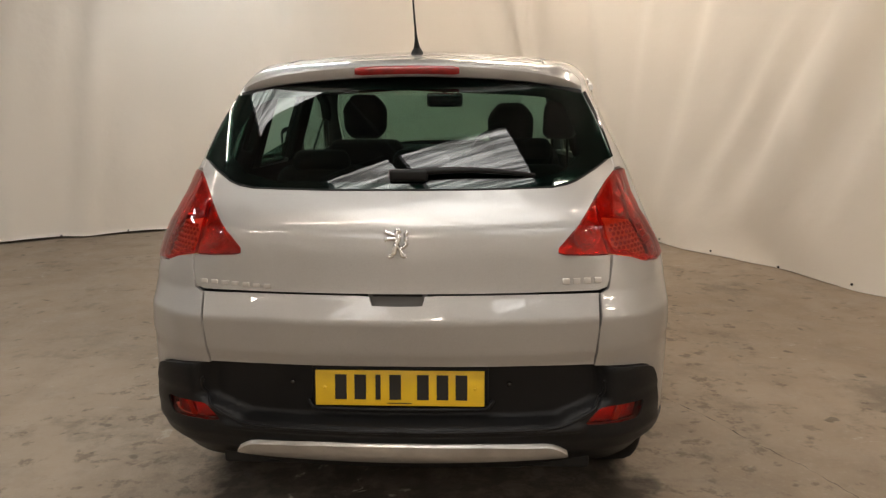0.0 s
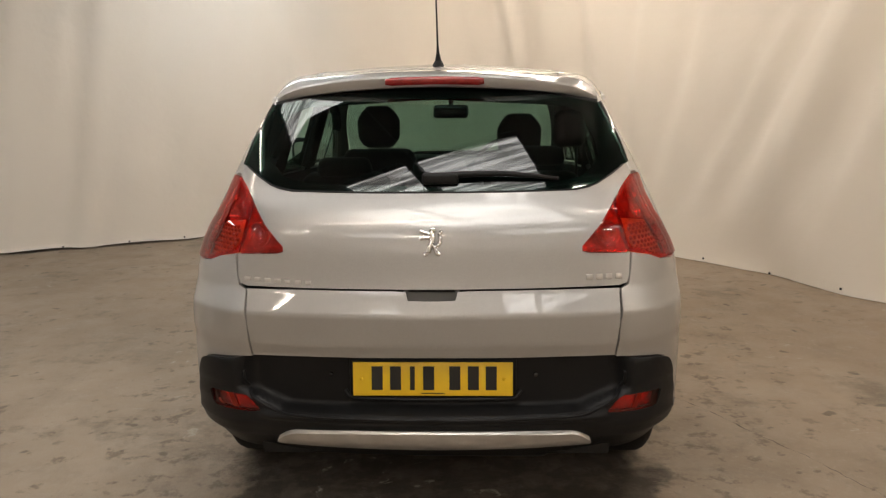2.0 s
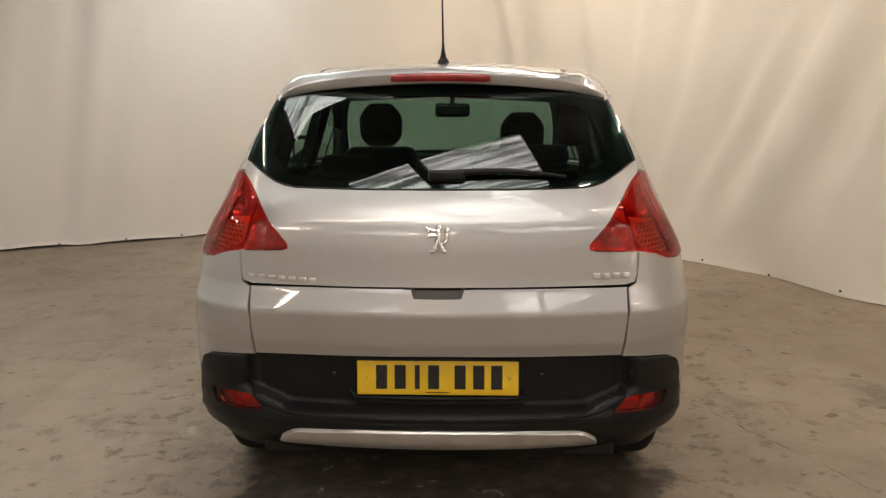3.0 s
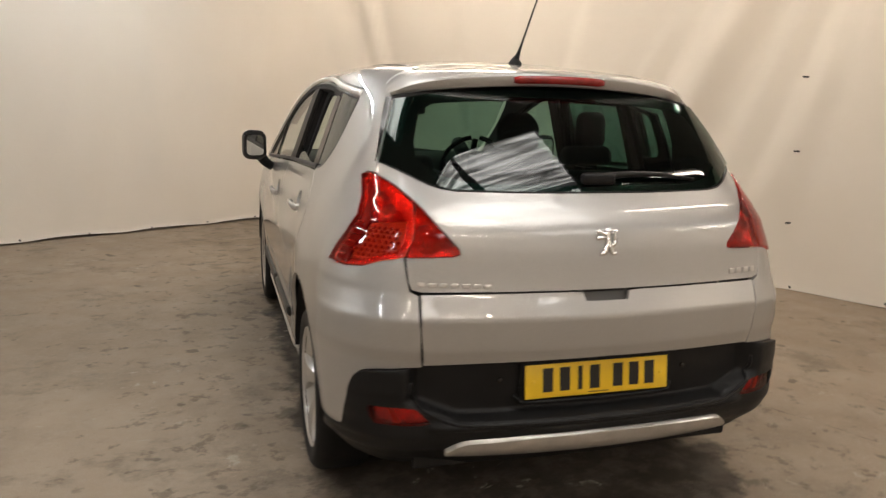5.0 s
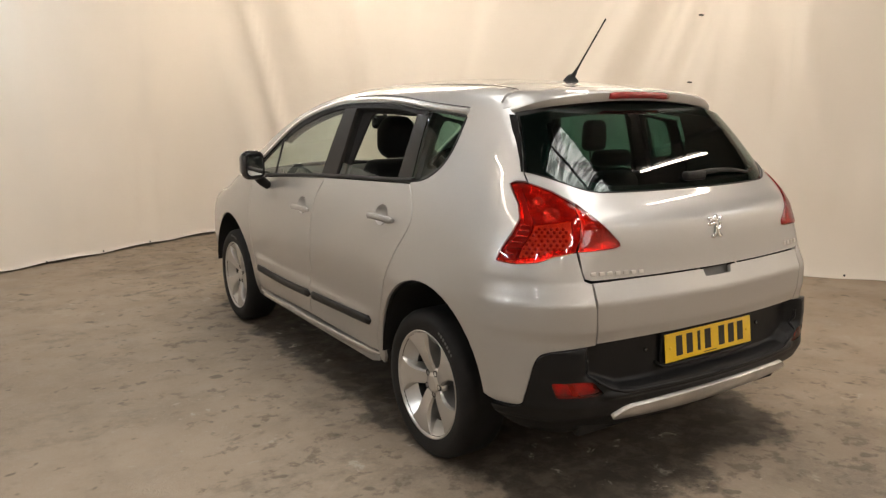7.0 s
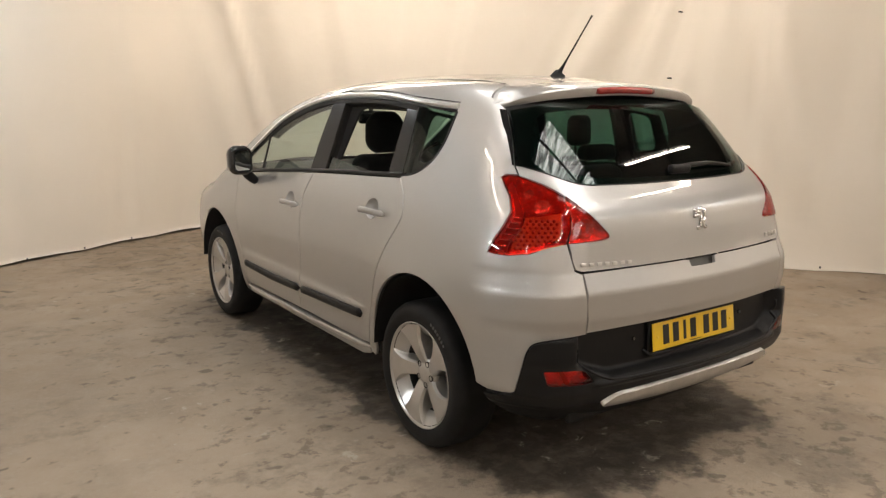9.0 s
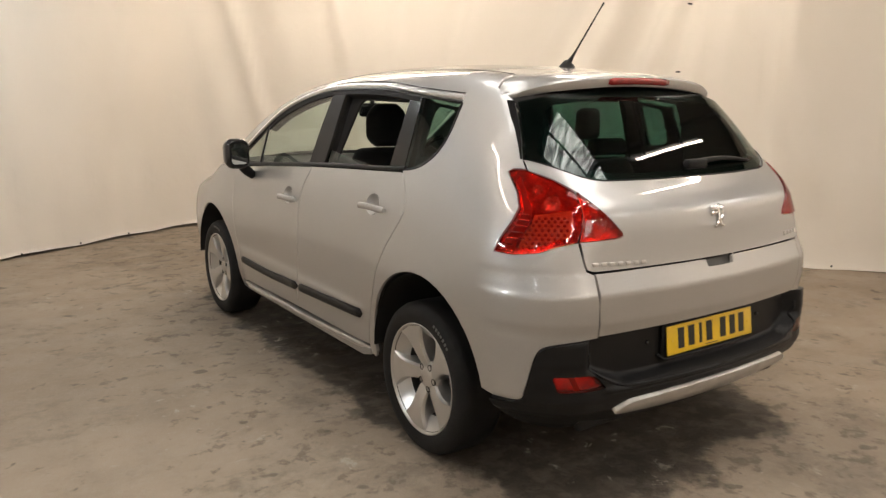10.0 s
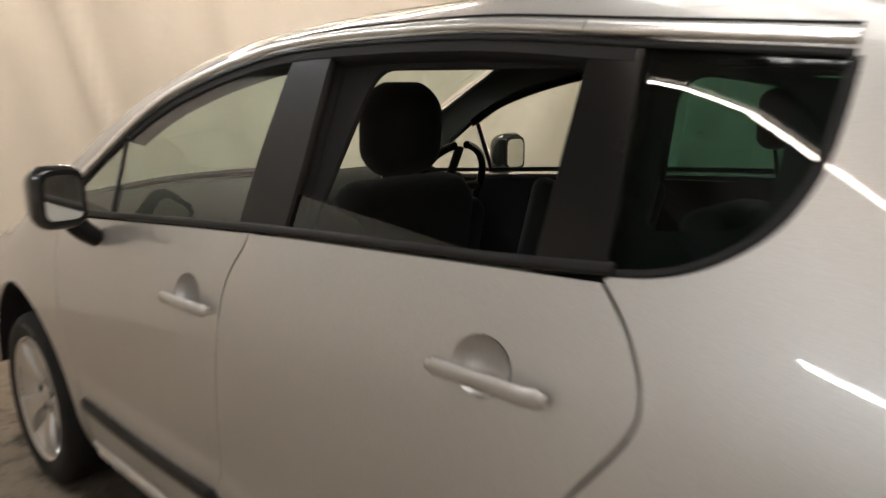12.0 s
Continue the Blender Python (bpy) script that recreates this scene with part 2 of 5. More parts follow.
def lathe(profile, n=48, axis="x"):
    """Turn (radius, along) pairs round an axis."""
    verts, faces = [], []
    for k in range(n):
        w = 2 * math.pi * k / n
        for r, a in profile:
            verts.append((a, r * math.cos(w), r * math.sin(w)) if axis == "x" else (r * math.cos(w), r * math.sin(w), a))
    m = len(profile)
    for k in range(n):
        for i in range(m - 1):
            faces.append((k * m + i, ((k + 1) % n) * m + i, ((k + 1) % n) * m + i + 1, k * m + i + 1))
    return mesh_of(verts, faces)


def fillet(pts, n=6):
    """A closed outline from corners (x, y, radius)."""
    out = []
    k = len(pts)
    for i in range(k):
        p = np.array(pts[i][:2], float)
        r = pts[i][2] if len(pts[i]) > 2 else 0
        if r <= 0:
            out.append(p)
            continue
        a, b = np.array(pts[i - 1][:2], float) - p, np.array(pts[(i + 1) % k][:2], float) - p
        la, lb = np.linalg.norm(a), np.linalg.norm(b)
        r = min(r, 0.48 * la, 0.48 * lb)
        s, e = p + a / la * r, p + b / lb * r
        for t in np.linspace(0, 1, n + 1):
            out.append((1 - t) ** 2 * s + 2 * t * (1 - t) * p + t * t * e)
    return np.array(out)


def curve(pts, n=8):
    """An open smooth line through points."""
    p = np.array(pts, float)
    p = np.vstack([2 * p[0] - p[1], p, 2 * p[-1] - p[-2]])
    out = []
    for i in range(1, len(p) - 2):
        for t in np.linspace(0, 1, n, endpoint=False):
            out.append(0.5 * (2 * p[i] + (p[i + 1] - p[i - 1]) * t + (2 * p[i - 1] - 5 * p[i] + 4 * p[i + 1] - p[i + 2]) * t * t
                              + (3 * p[i] - p[i - 1] - 3 * p[i + 1] + p[i + 2]) * t ** 3))
    return np.array(out + [p[-2]])


def within(pts, poly):
    """Which points lie inside a closed outline."""
    x, y = pts.T
    inside = np.zeros(len(pts), bool)
    for (x0, y0), (x1, y1) in zip(poly, np.roll(poly, -1, 0)):
        hit = (y0 > y) != (y1 > y)
        inside ^= hit & (x < (x1 - x0) * (y - y0) / (y1 - y0 + 1e-12) + x0)
    return inside


def distance(pts, poly):
    d = np.full(len(pts), 9.0)
    for a, b in zip(poly, np.roll(poly, -1, 0)):
        ab = b - a
        t = np.clip(((pts - a) @ ab) / max(ab @ ab, 1e-12), 0, 1)
        d = np.minimum(d, np.linalg.norm(pts - a - t[:, None] * ab, axis=1))
    return d


def dense(poly, step):
    out = []
    for a, b in zip(poly, np.roll(poly, -1, 0)):
        n = max(1, int(math.ceil(np.linalg.norm(b - a) / step)))
        out += [a + (b - a) * i / n for i in range(n)]
    return np.array(out)


def shrink(poly, d):
    """Move a closed outline inwards by d."""
    area = np.sum(poly[:, 0] * np.roll(poly[:, 1], -1) - np.roll(poly[:, 0], -1) * poly[:, 1])
    t = np.roll(poly, -1, 0) - np.roll(poly, 1, 0)
    t /= np.maximum(np.linalg.norm(t, axis=1, keepdims=True), 1e-9)
    return poly + np.stack([-t[:, 1], t[:, 0]], 1) * d * (1 if area > 0 else -1)


def panel(name, outline, place, material, parent, step=0.035, gap=0.0028, depth=0.016, lift=0.0, holes=(), mirror=False, label="", normal=None):
    """A pressed panel: an outline filled with a fine net, laid on the car's skin, with a turned-in edge."""
    loops = [shrink(dense(np.asarray(outline, float)[:, :2], step), gap)]
    loops += [shrink(dense(np.asarray(h, float)[:, :2], step), -gap) for h in holes]
    lo, hi = loops[0].min(0), loops[0].max(0)
    gx, gy = np.meshgrid(np.arange(lo[0], hi[0], step), np.arange(lo[1], hi[1], step * 0.87))
    gx = gx + (np.arange(gx.shape[0]) % 2)[:, None] * step / 2
    grid = np.stack([gx.ravel(), gy.ravel()], 1)
    keep = within(grid, loops[0]) & (distance(grid, loops[0]) > step * 0.45)
    for h in loops[1:]:
        keep &= ~within(grid, h) & (distance(grid, h) > step * 0.45)
    pts, edges = [], []
    for l in loops:
        n0 = len(pts)
        pts += [Vector(p) for p in l]
        edges += [(n0 + i, n0 + (i + 1) % len(l)) for i in range(len(l))]
    pts += [Vector(p) for p in grid[keep]]
    v2, _, tris, *_ = geometry.delaunay_2d_cdt(pts, edges, [], 0, 1e-6)
    v2 = np.array([tuple(v) for v in v2])
    tris = np.array([t for t in tris if len(t) == 3])
    mid = v2[tris].mean(1)
    ok = within(mid, loops[0])
    for h in loops[1:]:
        ok &= ~within(mid, h)
    tris = tris[ok]
    p = place(v2)
    nrm = (normal or gradient)(p)
    free = callable(lift)
    p = p + nrm * (lift(v2) if free else np.full(len(p), lift))[:, None]
    a, b, c = p[tris[:, 0]], p[tris[:, 1]], p[tris[:, 2]]
    if np.sum(np.cross(b - a, c - a) * nrm[tris[:, 0]]) < 0:
        tris = tris[:, ::-1]
    verts, faces, normals = list(p), [tuple(t) for t in tris], list(nrm)
    if depth:
        count = {}
        for t in tris:
            for i in range(3):
                e = (t[i], t[(i + 1) % 3])
                count[e] = 1
        rim = [e for e in count if (e[1], e[0]) not in count]
        for i, j in rim:
            along = p[j] - p[i]
            out = np.cross(along, nrm[i] + nrm[j])
            out /= max(np.linalg.norm(out), 1e-9)
            k = len(verts)
            verts += [p[i], p[j], p[j] - nrm[j] * depth, p[i] - nrm[i] * depth]
            normals += [nrm[i] * 0.6 + out * 0.8, nrm[j] * 0.6 + out * 0.8, out, out]
            faces.append((k + 1, k, k + 3, k + 2))
    if mirror:
        verts = [v * (-1, 1, 1) for v in verts]
        normals = [v * (-1, 1, 1) for v in normals]
        faces = [f[::-1] for f in faces]
    me = mesh_of(verts, faces)
    if not free:
        me.normals_split_custom_set_from_vertices([tuple(n / max(np.linalg.norm(n), 1e-9)) for n in normals])
    return part(name, me, material, parent, label)


def ribbon(name, pts, material, parent, width, height, lift=0.0, mirror=False, label="", taper=0.0):
    """A moulding with a rounded section, laid along a line of places on the skin."""
    p = np.array(pts, float)
    nrm = gradient(p)
    t = np.gradient(p, axis=0)
    t /= np.linalg.norm(t, axis=1, keepdims=True)
    s = np.cross(t, nrm)
    s /= np.linalg.norm(s, axis=1, keepdims=True)
    prof = [(-0.5, -0.3), (-0.5, 0.45), (-0.36, 0.85), (-0.15, 1.0), (0.15, 1.0), (0.36, 0.85), (0.5, 0.45), (0.5, -0.3)]
    verts, faces = [], []
    n = len(prof)
    for i in range(len(p)):
        f = 1.0
        if taper:
            f = min(1.0, math.sqrt(max(0.02, min(i, len(p) - 1 - i) / taper)))
        for a, b in prof:
            verts.append(p[i] + s[i] * a * width * f + nrm[i] * (b * height * f + lift))
    for i in range(len(p) - 1):
        for k in range(n - 1):
            faces.append((i * n + k, i * n + k + 1, (i + 1) * n + k + 1, (i + 1) * n + k))
    faces += [tuple(range(n)), tuple(range((len(p) - 1) * n, len(p) * n))[::-1]]
    if mirror:
        verts = [v * (-1, 1, 1) for v in verts]
        faces = [f[::-1] for f in faces]
    me = mesh_of(verts, faces)
    b = bmesh.new()
    b.from_mesh(me)
    bmesh.ops.recalc_face_normals(b, faces=b.faces)
    for f in b.faces:
        f.smooth = True
    for e in b.edges:
        e.smooth = len(e.link_faces) < 2 or e.calc_face_angle(0) < 0.7
    return part(name, b, material, parent, label)



# ---- the car's outer skin: one implicit surface, negative inside ----
def table(knots, sigma, lo, hi, step=0.002):
    """A smooth curve through knots (position, value): linear between them, then rounded off."""
    grid = np.arange(lo - 4 * sigma, hi + 4 * sigma, step)
    k = np.array(knots)
    raw = np.interp(grid, k[:, 0], k[:, 1])
    half = int(4 * sigma / step)
    w = np.exp(-0.5 * (np.arange(-half, half + 1) * step / sigma) ** 2)
    pad = np.concatenate([np.full(half, raw[0]), raw, np.full(half, raw[-1])])
    val = np.convolve(pad, w / w.sum(), "valid")
    slope = np.gradient(val, step)
    return (lambda p: np.interp(p, grid, val)), (lambda p: np.interp(p, grid, slope))


# half width against height
W, W1 = table([(0.15, 0.78), (0.25, 0.815), (0.34, 0.850), (0.44, 0.862), (0.60, 0.872), (0.75, 0.880), (0.86, 0.872),
               (0.98, 0.856), (1.06, 0.838), (1.13, 0.815), (1.19, 0.792), (1.30, 0.756), (1.40, 0.722), (1.53, 0.675), (1.70, 0.60)], 0.055, 0.1, 1.8)
# rear end against height (on the centre line)
RA, RA1 = table(REAR := [(0.20, 0.22), (0.33, 0.10), (0.39, 0.03), (0.44, 0.005), (0.60, 0.014), (0.675, 0.017), (0.715, 0.006), (0.816, 0.002), (0.895, 0.0330), (0.94, 0.040),
               (1.02, 0.050), (1.09, 0.066), (1.14, 0.105), (1.20, 0.175), (1.27, 0.242), (1.40, 0.350), (1.53, 0.500), (1.70, 0.668)], 0.015, 0.1, 1.8)
RB, RB1 = table(REAR, 0.0045, 0.1, 1.8, 0.001)                    # crisp pressed edges below the tailgate seam


def R(z):
    k = np.clip((np.asarray(z, float) - 0.905) / 0.02, 0, 1)
    return RB(z) * (1 - k) + RA(z) * k


def R1(z):
    return np.where(np.asarray(z) < 0.915, RB1(z), RA1(z))


# height of the roof, windscreen and bonnet along the centre line
T, T1 = table([(0.0, 1.46), (0.45, 1.567), (0.90, 1.628), (1.40, 1.655), (1.80, 1.660), (2.10, 1.648), (2.40, 1.608), (2.65, 1.545),
               (2.90, 1.450), (3.48, 1.165), (3.60, 1.095), (3.80, 1.055), (4.02, 0.995), (4.16, 0.925), (4.28, 0.82), (4.40, 0.68)], 0.07, 0.0, 4.6)
# front end against height
N, N1 = table([(0.15, 4.10), (0.28, 4.29), (0.40, 4.345), (0.58, 4.36), (0.70, 4.33), (0.85, 4.25), (1.0, 4.13), (1.2, 3.95)], 0.04, 0.1, 1.3)
# corner radius between side and rear against height
Q, Q1 = table([(0.2, 0.20), (0.60, 0.24), (1.00, 0.29), (1.12, 0.185), (1.29, 0.065), (1.55, 0.04)], 0.065, 0.1, 1.8)


def blend(a, b, r):
    """The larger of a and b, rounded with radius r where they meet."""
    p, q = np.maximum(a + r, 0), np.maximum(b + r, 0)
    return np.where((a > -r) & (b > -r), np.sqrt(p * p + q * q) - r, np.maximum(a, b))


def skin(x, y, z):
    ax = np.sqrt(x * x + 1e-6)
    back, fore = np.maximum(0, 1.15 - y), np.maximum(0, y - 2.9)
    w = W(z) - 0.92 * np.maximum(0, z - 0.95) ** 2 * back ** 2 - 0.035 * fore ** 2
    w = w - 0.16 * np.maximum(0, 0.78 - y) ** 2 * np.exp(-((z - 1.09) / 0.10) ** 2)       # drawn in behind the rear lamps
    for yc in (0.835, 3.448):                                   # swollen wings over the wheels
        w = w + 0.028 * np.exp(-((y - yc) / 0.32) ** 2 - ((z - 0.66) / 0.24) ** 2)
    run = 1 / (1 + np.exp(-(y - 1.30) / 0.02)) / (1 + np.exp((y - 2.93) / 0.02))
    w = w + 0.011 * run / (1 + np.exp((z - 0.553) / 0.007))      # swage over the rubbing strip
    side = (ax - w) / np.sqrt(1 + W1(z) ** 2)
    wrap = np.clip((z - 1.07) / 0.21, 0, 1)
    wrap = wrap * wrap * (3 - 2 * wrap)                          # the window curls round at its sides
    rear = (R(z) + 0.16 * x * x - 0.067 * x ** 4 * np.clip((z - 1.0) / 0.2, 0, 1) + 1.5 * np.maximum(0, ax - 0.45) ** 2 * wrap - y) / np.sqrt(1 + R1(z) ** 2)
    crown = 0.20 - 0.10 * np.clip((1.7 - y) / 0.9, 0, 1)
    top = (z - T(y) + crown * x * x) / np.sqrt(1 + T1(y) ** 2)
    nose = (y - N(z) + 0.30 * x * x) / np.sqrt(1 + N1(z) ** 2)
    f = blend(side, rear, Q(z))
    f = blend(f, top, 0.06)
    return blend(f, nose, 0.16)


def gradient(p, e=0.002):
    g = np.stack([skin(*(p + d).T) - skin(*(p - d).T) for d in np.eye(3) * e], 1)
    return g / np.maximum(np.linalg.norm(g, axis=1, keepdims=True), 1e-9)


def flank_normal(p):
    """Crisp below the lamps, softly rounded above."""
    k = np.clip((p[:, 2:3] - 0.93) / 0.10, 0, 1)
    g = gradient(p, 0.010) * (1 - k) + gradient(p, 0.040) * k
    return g / np.linalg.norm(g, axis=1, keepdims=True)


def cast(o, d, far=3.2, steps=90):
    """Where rays from inside the car leave its skin."""
    o, d = np.asarray(o, float), np.asarray(d, float)
    lo, hi, done = np.zeros(len(o)), np.full(len(o), far), np.zeros(len(o), bool)
    for s in np.linspace(0, far, steps)[1:]:
        out = skin(*(o + d * s).T) > 0
        hi = np.where(out & ~done, s, hi)
        lo = np.where(~out & ~done, s, lo)
        done |= out
    for _ in range(22):
        mid = (lo + hi) / 2
        out = skin(*(o + d * mid[:, None]).T) > 0
        lo, hi = np.where(out, lo, mid), np.where(out, mid, hi)
    return o + d * hi[:, None]


YR, YF, ZC = 1.15, 3.2, 1.15                                     # where the side map starts to turn round the corners and over the roof


def on_side(uv, sign=-1):
    """(along, up) on the car's flank to a place on its skin; it runs on round the corners to front and rear and over the roof."""
    u, v = np.asarray(uv, float).T
    th = np.where(u < YR, (u - YR) / 0.8, np.where(u > YF, (u - YF) / 0.8, 0))
    ph = np.maximum(0, v - ZC) / 0.7
    o = np.stack([0 * u, np.clip(u, YR, YF), np.minimum(v, ZC)], 1)
    d = np.stack([sign * np.cos(th) * np.cos(ph), np.sin(th) * np.cos(ph), np.sin(ph)], 1)
    return cast(o, d)


def to_side(p):
    """The inverse of on_side."""
    x, y, z = np.asarray(p, float).T
    yc = np.clip(y, YR, YF)
    rho, th = np.hypot(x, y - yc), np.arctan2(y - yc, np.abs(x))
    return np.stack([yc + 0.8 * th, np.where(z > ZC, ZC + 0.7 * np.arctan2(z - ZC, rho), z)], 1)


def on_rear(xz):
    x, z = np.asarray(xz, float).T
    return cast(np.stack([x, 0 * x + 1.0, z], 1), np.tile([0.0, -1, 0], (len(x), 1)))


def on_top(xy):
    x, y = np.asarray(xy, float).T
    return cast(np.stack([x, y, 0 * x + 0.62], 1), np.tile([0.0, 0, 1], (len(x), 1)))


def on_nose(xz):
    x, z = np.asarray(xz, float).T
    return cast(np.stack([x, 0 * x + 3.0, z], 1), np.tile([0.0, 1, 0], (len(x), 1)))


def on_flank(yz):
    """(y, z) straight out to the left flank."""
    y, z = np.asarray(yz, float)[:, :2].T
    return cast(np.stack([0 * y, y, z], 1), np.tile([-1.0, 0, 0], (len(y), 1)))


def flank(pts):
    return to_side(on_flank(pts))


def rear(pts):
    return to_side(on_rear(np.asarray(pts, float)[:, :2]))


def over(pts):
    return to_side(on_top(np.asarray(pts, float)[:, :2]))


def glass_y(x, z):
    """The rear window: an even curve of its own inside the tailgate."""
    h = z - 1.19
    return 0.163 + 0.80 * h + 0.66 * h * h + 0.17 * x * x + 1.5 * np.maximum(0, np.abs(x) - 0.45) ** 2


def on_glass(xz):
    x, z = np.asarray(xz, float).T
    return np.stack([x, glass_y(x, z), z], 1)


def glass_normal(p, e=0.004):
    x, _, z = p.T
    n = np.stack([(glass_y(x + e, z) - glass_y(x - e, z)) / (2 * e), -np.ones(len(x)), (glass_y(x, z + e) - glass_y(x, z - e)) / (2 * e)], 1)
    return n / np.linalg.norm(n, axis=1, keepdims=True)

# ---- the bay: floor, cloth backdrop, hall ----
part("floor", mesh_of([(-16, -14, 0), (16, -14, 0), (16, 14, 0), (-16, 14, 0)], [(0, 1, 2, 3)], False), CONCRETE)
tagged(bpy.data.objects["floor"], "worn stained grey-brown concrete workshop floor", "floor", kind="structure")

CRACK = curve([(1.02, 1.60), (1.17, 1.34), (1.29, 1.16), (1.40, 0.94), (1.56, 0.67), (1.68, 0.40), (1.93, -0.05), (2.2, -0.6)], 14)
wob = [0.010 * noise.noise((k * 0.31, 0, 0)) + 0.006 * noise.noise((k * 1.1, 4, 0)) for k in range(len(CRACK))]
wide = [0.0006 + 0.0045 * max(0, noise.noise((k * 0.22, 7, 0)) + 0.12) for k in range(len(CRACK))]
edge = [(x + w + s * d, y + 0.5 * (w + s * d), 0.0025) for (x, y), w, d in zip(CRACK, wob, wide) for s in (-1, 1)]
part("floor_crack", mesh_of(edge, [(2 * k, 2 * k + 1, 2 * k + 3, 2 * k + 2) for k in range(len(CRACK) - 1)], False),
     shader("crack_dirt", (0.125, 0.105, 0.082), 0.9, tone=(30, 0.4)), bpy.data.objects["floor"], "dark open crack")

CORNER, ALONG_L, ALONG_R = Vector((0.48, 7.667)), Vector((-0.889, -0.458)), Vector((0.5176, -0.8556))


def backdrop_line():
    """The hem's line on the floor: down one wall, round a soft corner, down the other."""
    a, b, r = CORNER + ALONG_L * 0.9, CORNER + ALONG_R * 0.9, []
    for s in np.arange(11.5, 0.9, -0.07):
        k = min(1, max(0, (s - 1.2) / 1.2))
        r.append(CORNER + ALONG_L * s + Vector((0.458, -0.889)) * 0.075 * k * k * (3 - 2 * k))
    for t in np.linspace(0, 1, 26):
        r.append((1 - t) ** 2 * a + 2 * t * (1 - t) * CORNER + t * t * b)
    for s in np.arange(0.97, 13.0, 0.07):
        r.append(CORNER + ALONG_R * s)
    return [np.array(q) for q in r]


# long slack folds: place along the wall, slope, width, depth
FOLDS = ((0.86, -0.35, 0.15, -0.09), (4.95, 0.36, 0.10, 0.11), (5.2, 0.30, 0.09, -0.07), (5.72, 0.15, 0.09, 0.08), (6.3, 0.1, 0.1, 0.09), (4.17, 0.49, 0.24, 0.22), (4.62, 0.42, 0.15, -0.11), (3.75, 0.55, 0.15, 0.09), (6.55, -0.25, 0.18, 0.14), (3.1, 0.26, 0.18, 0.10), (2.0, -0.15, 0.20, 0.11), (2.5, 0.10, 0.12, 0.06),
         (5.3, 0.35, 0.24, 0.12), (5.85, 0.12, 0.13, 0.07), (6.1, 0.05, 0.16, 0.06), (7.1, 0.10, 0.2, 0.09), (7.6, 0.3, 0.3, 0.12))


def backdrop():
    line = backdrop_line()
    p = np.array(line)
    t = np.gradient(p, axis=0)
    t /= np.linalg.norm(t, axis=1, keepdims=True)
    inward = np.stack([t[:, 1], -t[:, 0]], 1)
    s = np.concatenate([[0], np.cumsum(np.linalg.norm(np.diff(p, axis=0), axis=1))])
    mid = s[np.argmin(np.linalg.norm(p - np.array(CORNER), axis=1))]
    off = 0.97 - (s[int(np.argmin(np.linalg.norm(p - np.array(CORNER + ALONG_R * 0.97), axis=1)))] - mid)      # the rounded corner is shorter than the square one
    zs = np.concatenate([[0.0, 0.03, 0.07, 0.13], np.arange(0.2, 3.45, 0.09)])
    verts, faces = [], []
    for i in range(len(p)):
        w = s[i] - mid + off * max(-1, min(1, (s[i] - mid) / 0.6))
        for z in zs:
            d = 0.05 * noise.noise((s[i] * 0.55, z * 0.22, 3.1)) + 0.032 * noise.noise((s[i] * 1.7 + z * 0.5, z * 0.35, 8.2)) + 0.010 * noise.noise((s[i] * 4.5 - z * 0.8, z * 0.6, 1.2))
            d += 0.04 * math.exp(-((w - 0.4) / 0.75) ** 2) * math.sin(9.0 * (w + 0.36 * (z - 1.2))) * (0.35 + 0.25 * z)            # gathers at the corner
            if w > 1.0:                                                                                       # slack cloth that sags to the hem
                d += 0.085 * math.exp(-z / 0.55) * noise.noise((w * 1.3 + z * 1.4, z * 0.8, 5.5))
            if w > -0.5:
                for at, slope, wide, deep in FOLDS:
                    q = (w - at - (z - 1.2) * slope) / wide
                    if abs(q) < 4:
                        d += deep * q * math.exp(-q * q) * min(1, max(0, z - 0.25) * 1.2)
            else:                                                                                             # shallow upright creases
                for at, slope, wide, deep in ((-1.35, 0.05, 0.12, 0.025), (-2.7, -0.08, 0.16, 0.035), (-4.9, 0.16, 0.15, 0.06), (-5.6, 0.10, 0.12, 0.035), (-7.0, 0.1, 0.2, 0.05)):
                    q = (w - at - (z - 1.2) * slope) / wide
                    if abs(q) < 4:
                        d += deep * q * math.exp(-q * q)
            d += 0.02 * math.exp(-z / 0.08)
            h = z + ((0.012 + 0.016 * abs(math.sin(s[i] * math.pi / 0.95))) * (1.0 if s[i] < mid else 0.3) if z == 0 else 0)
            verts.append((p[i][0] + inward[i][0] * d, p[i][1] + inward[i][1] * d, h))
    m = len(zs)
    for i in range(len(p) - 1):
        for k in range(m - 1):
            faces.append((i * m + k, (i + 1) * m + k, (i + 1) * m + k + 1, i * m + k + 1))
    ob = part("backdrop", mesh_of(verts, faces), SHEET)
    tagged(ob, "creased off-white cloth backdrop hung round a corner to the floor", "backdrop", kind="structure")
    for i in range(len(p)):                                                                                   # ties along the hem
        pitch = (lambda k: (mid - s[k] + off - 4.0) / 0.615) if s[i] < mid else (lambda k: (s[k] - mid + off - 4.26) / 0.66)
        if i and math.floor(pitch(i)) != math.floor(pitch(i - 1)) and abs(s[i] - mid) > 0.9:
            q = p[i] + inward[i] * 0.075
            part("hem_tie", box(0.015, 0.015, 0.018, 0.004, at=(q[0], q[1], 0.045)), INK, ob, "small dark hem tie")
    for w, z in ((5.52, 0.57), (5.52, 1.15), (5.52, 1.73), (5.56, 2.32)):                                        # marks on the cloth
        i = int(np.argmin(np.abs(s - mid + off - w)))
        q = p[i] + inward[i] * 0.085
        part("cloth_tie", box(0.05, 0.02, 0.014, 0.005, at=(q[0], q[1], z), bm=None), DARK_METAL, ob, "small grey tie on the cloth")


backdrop()


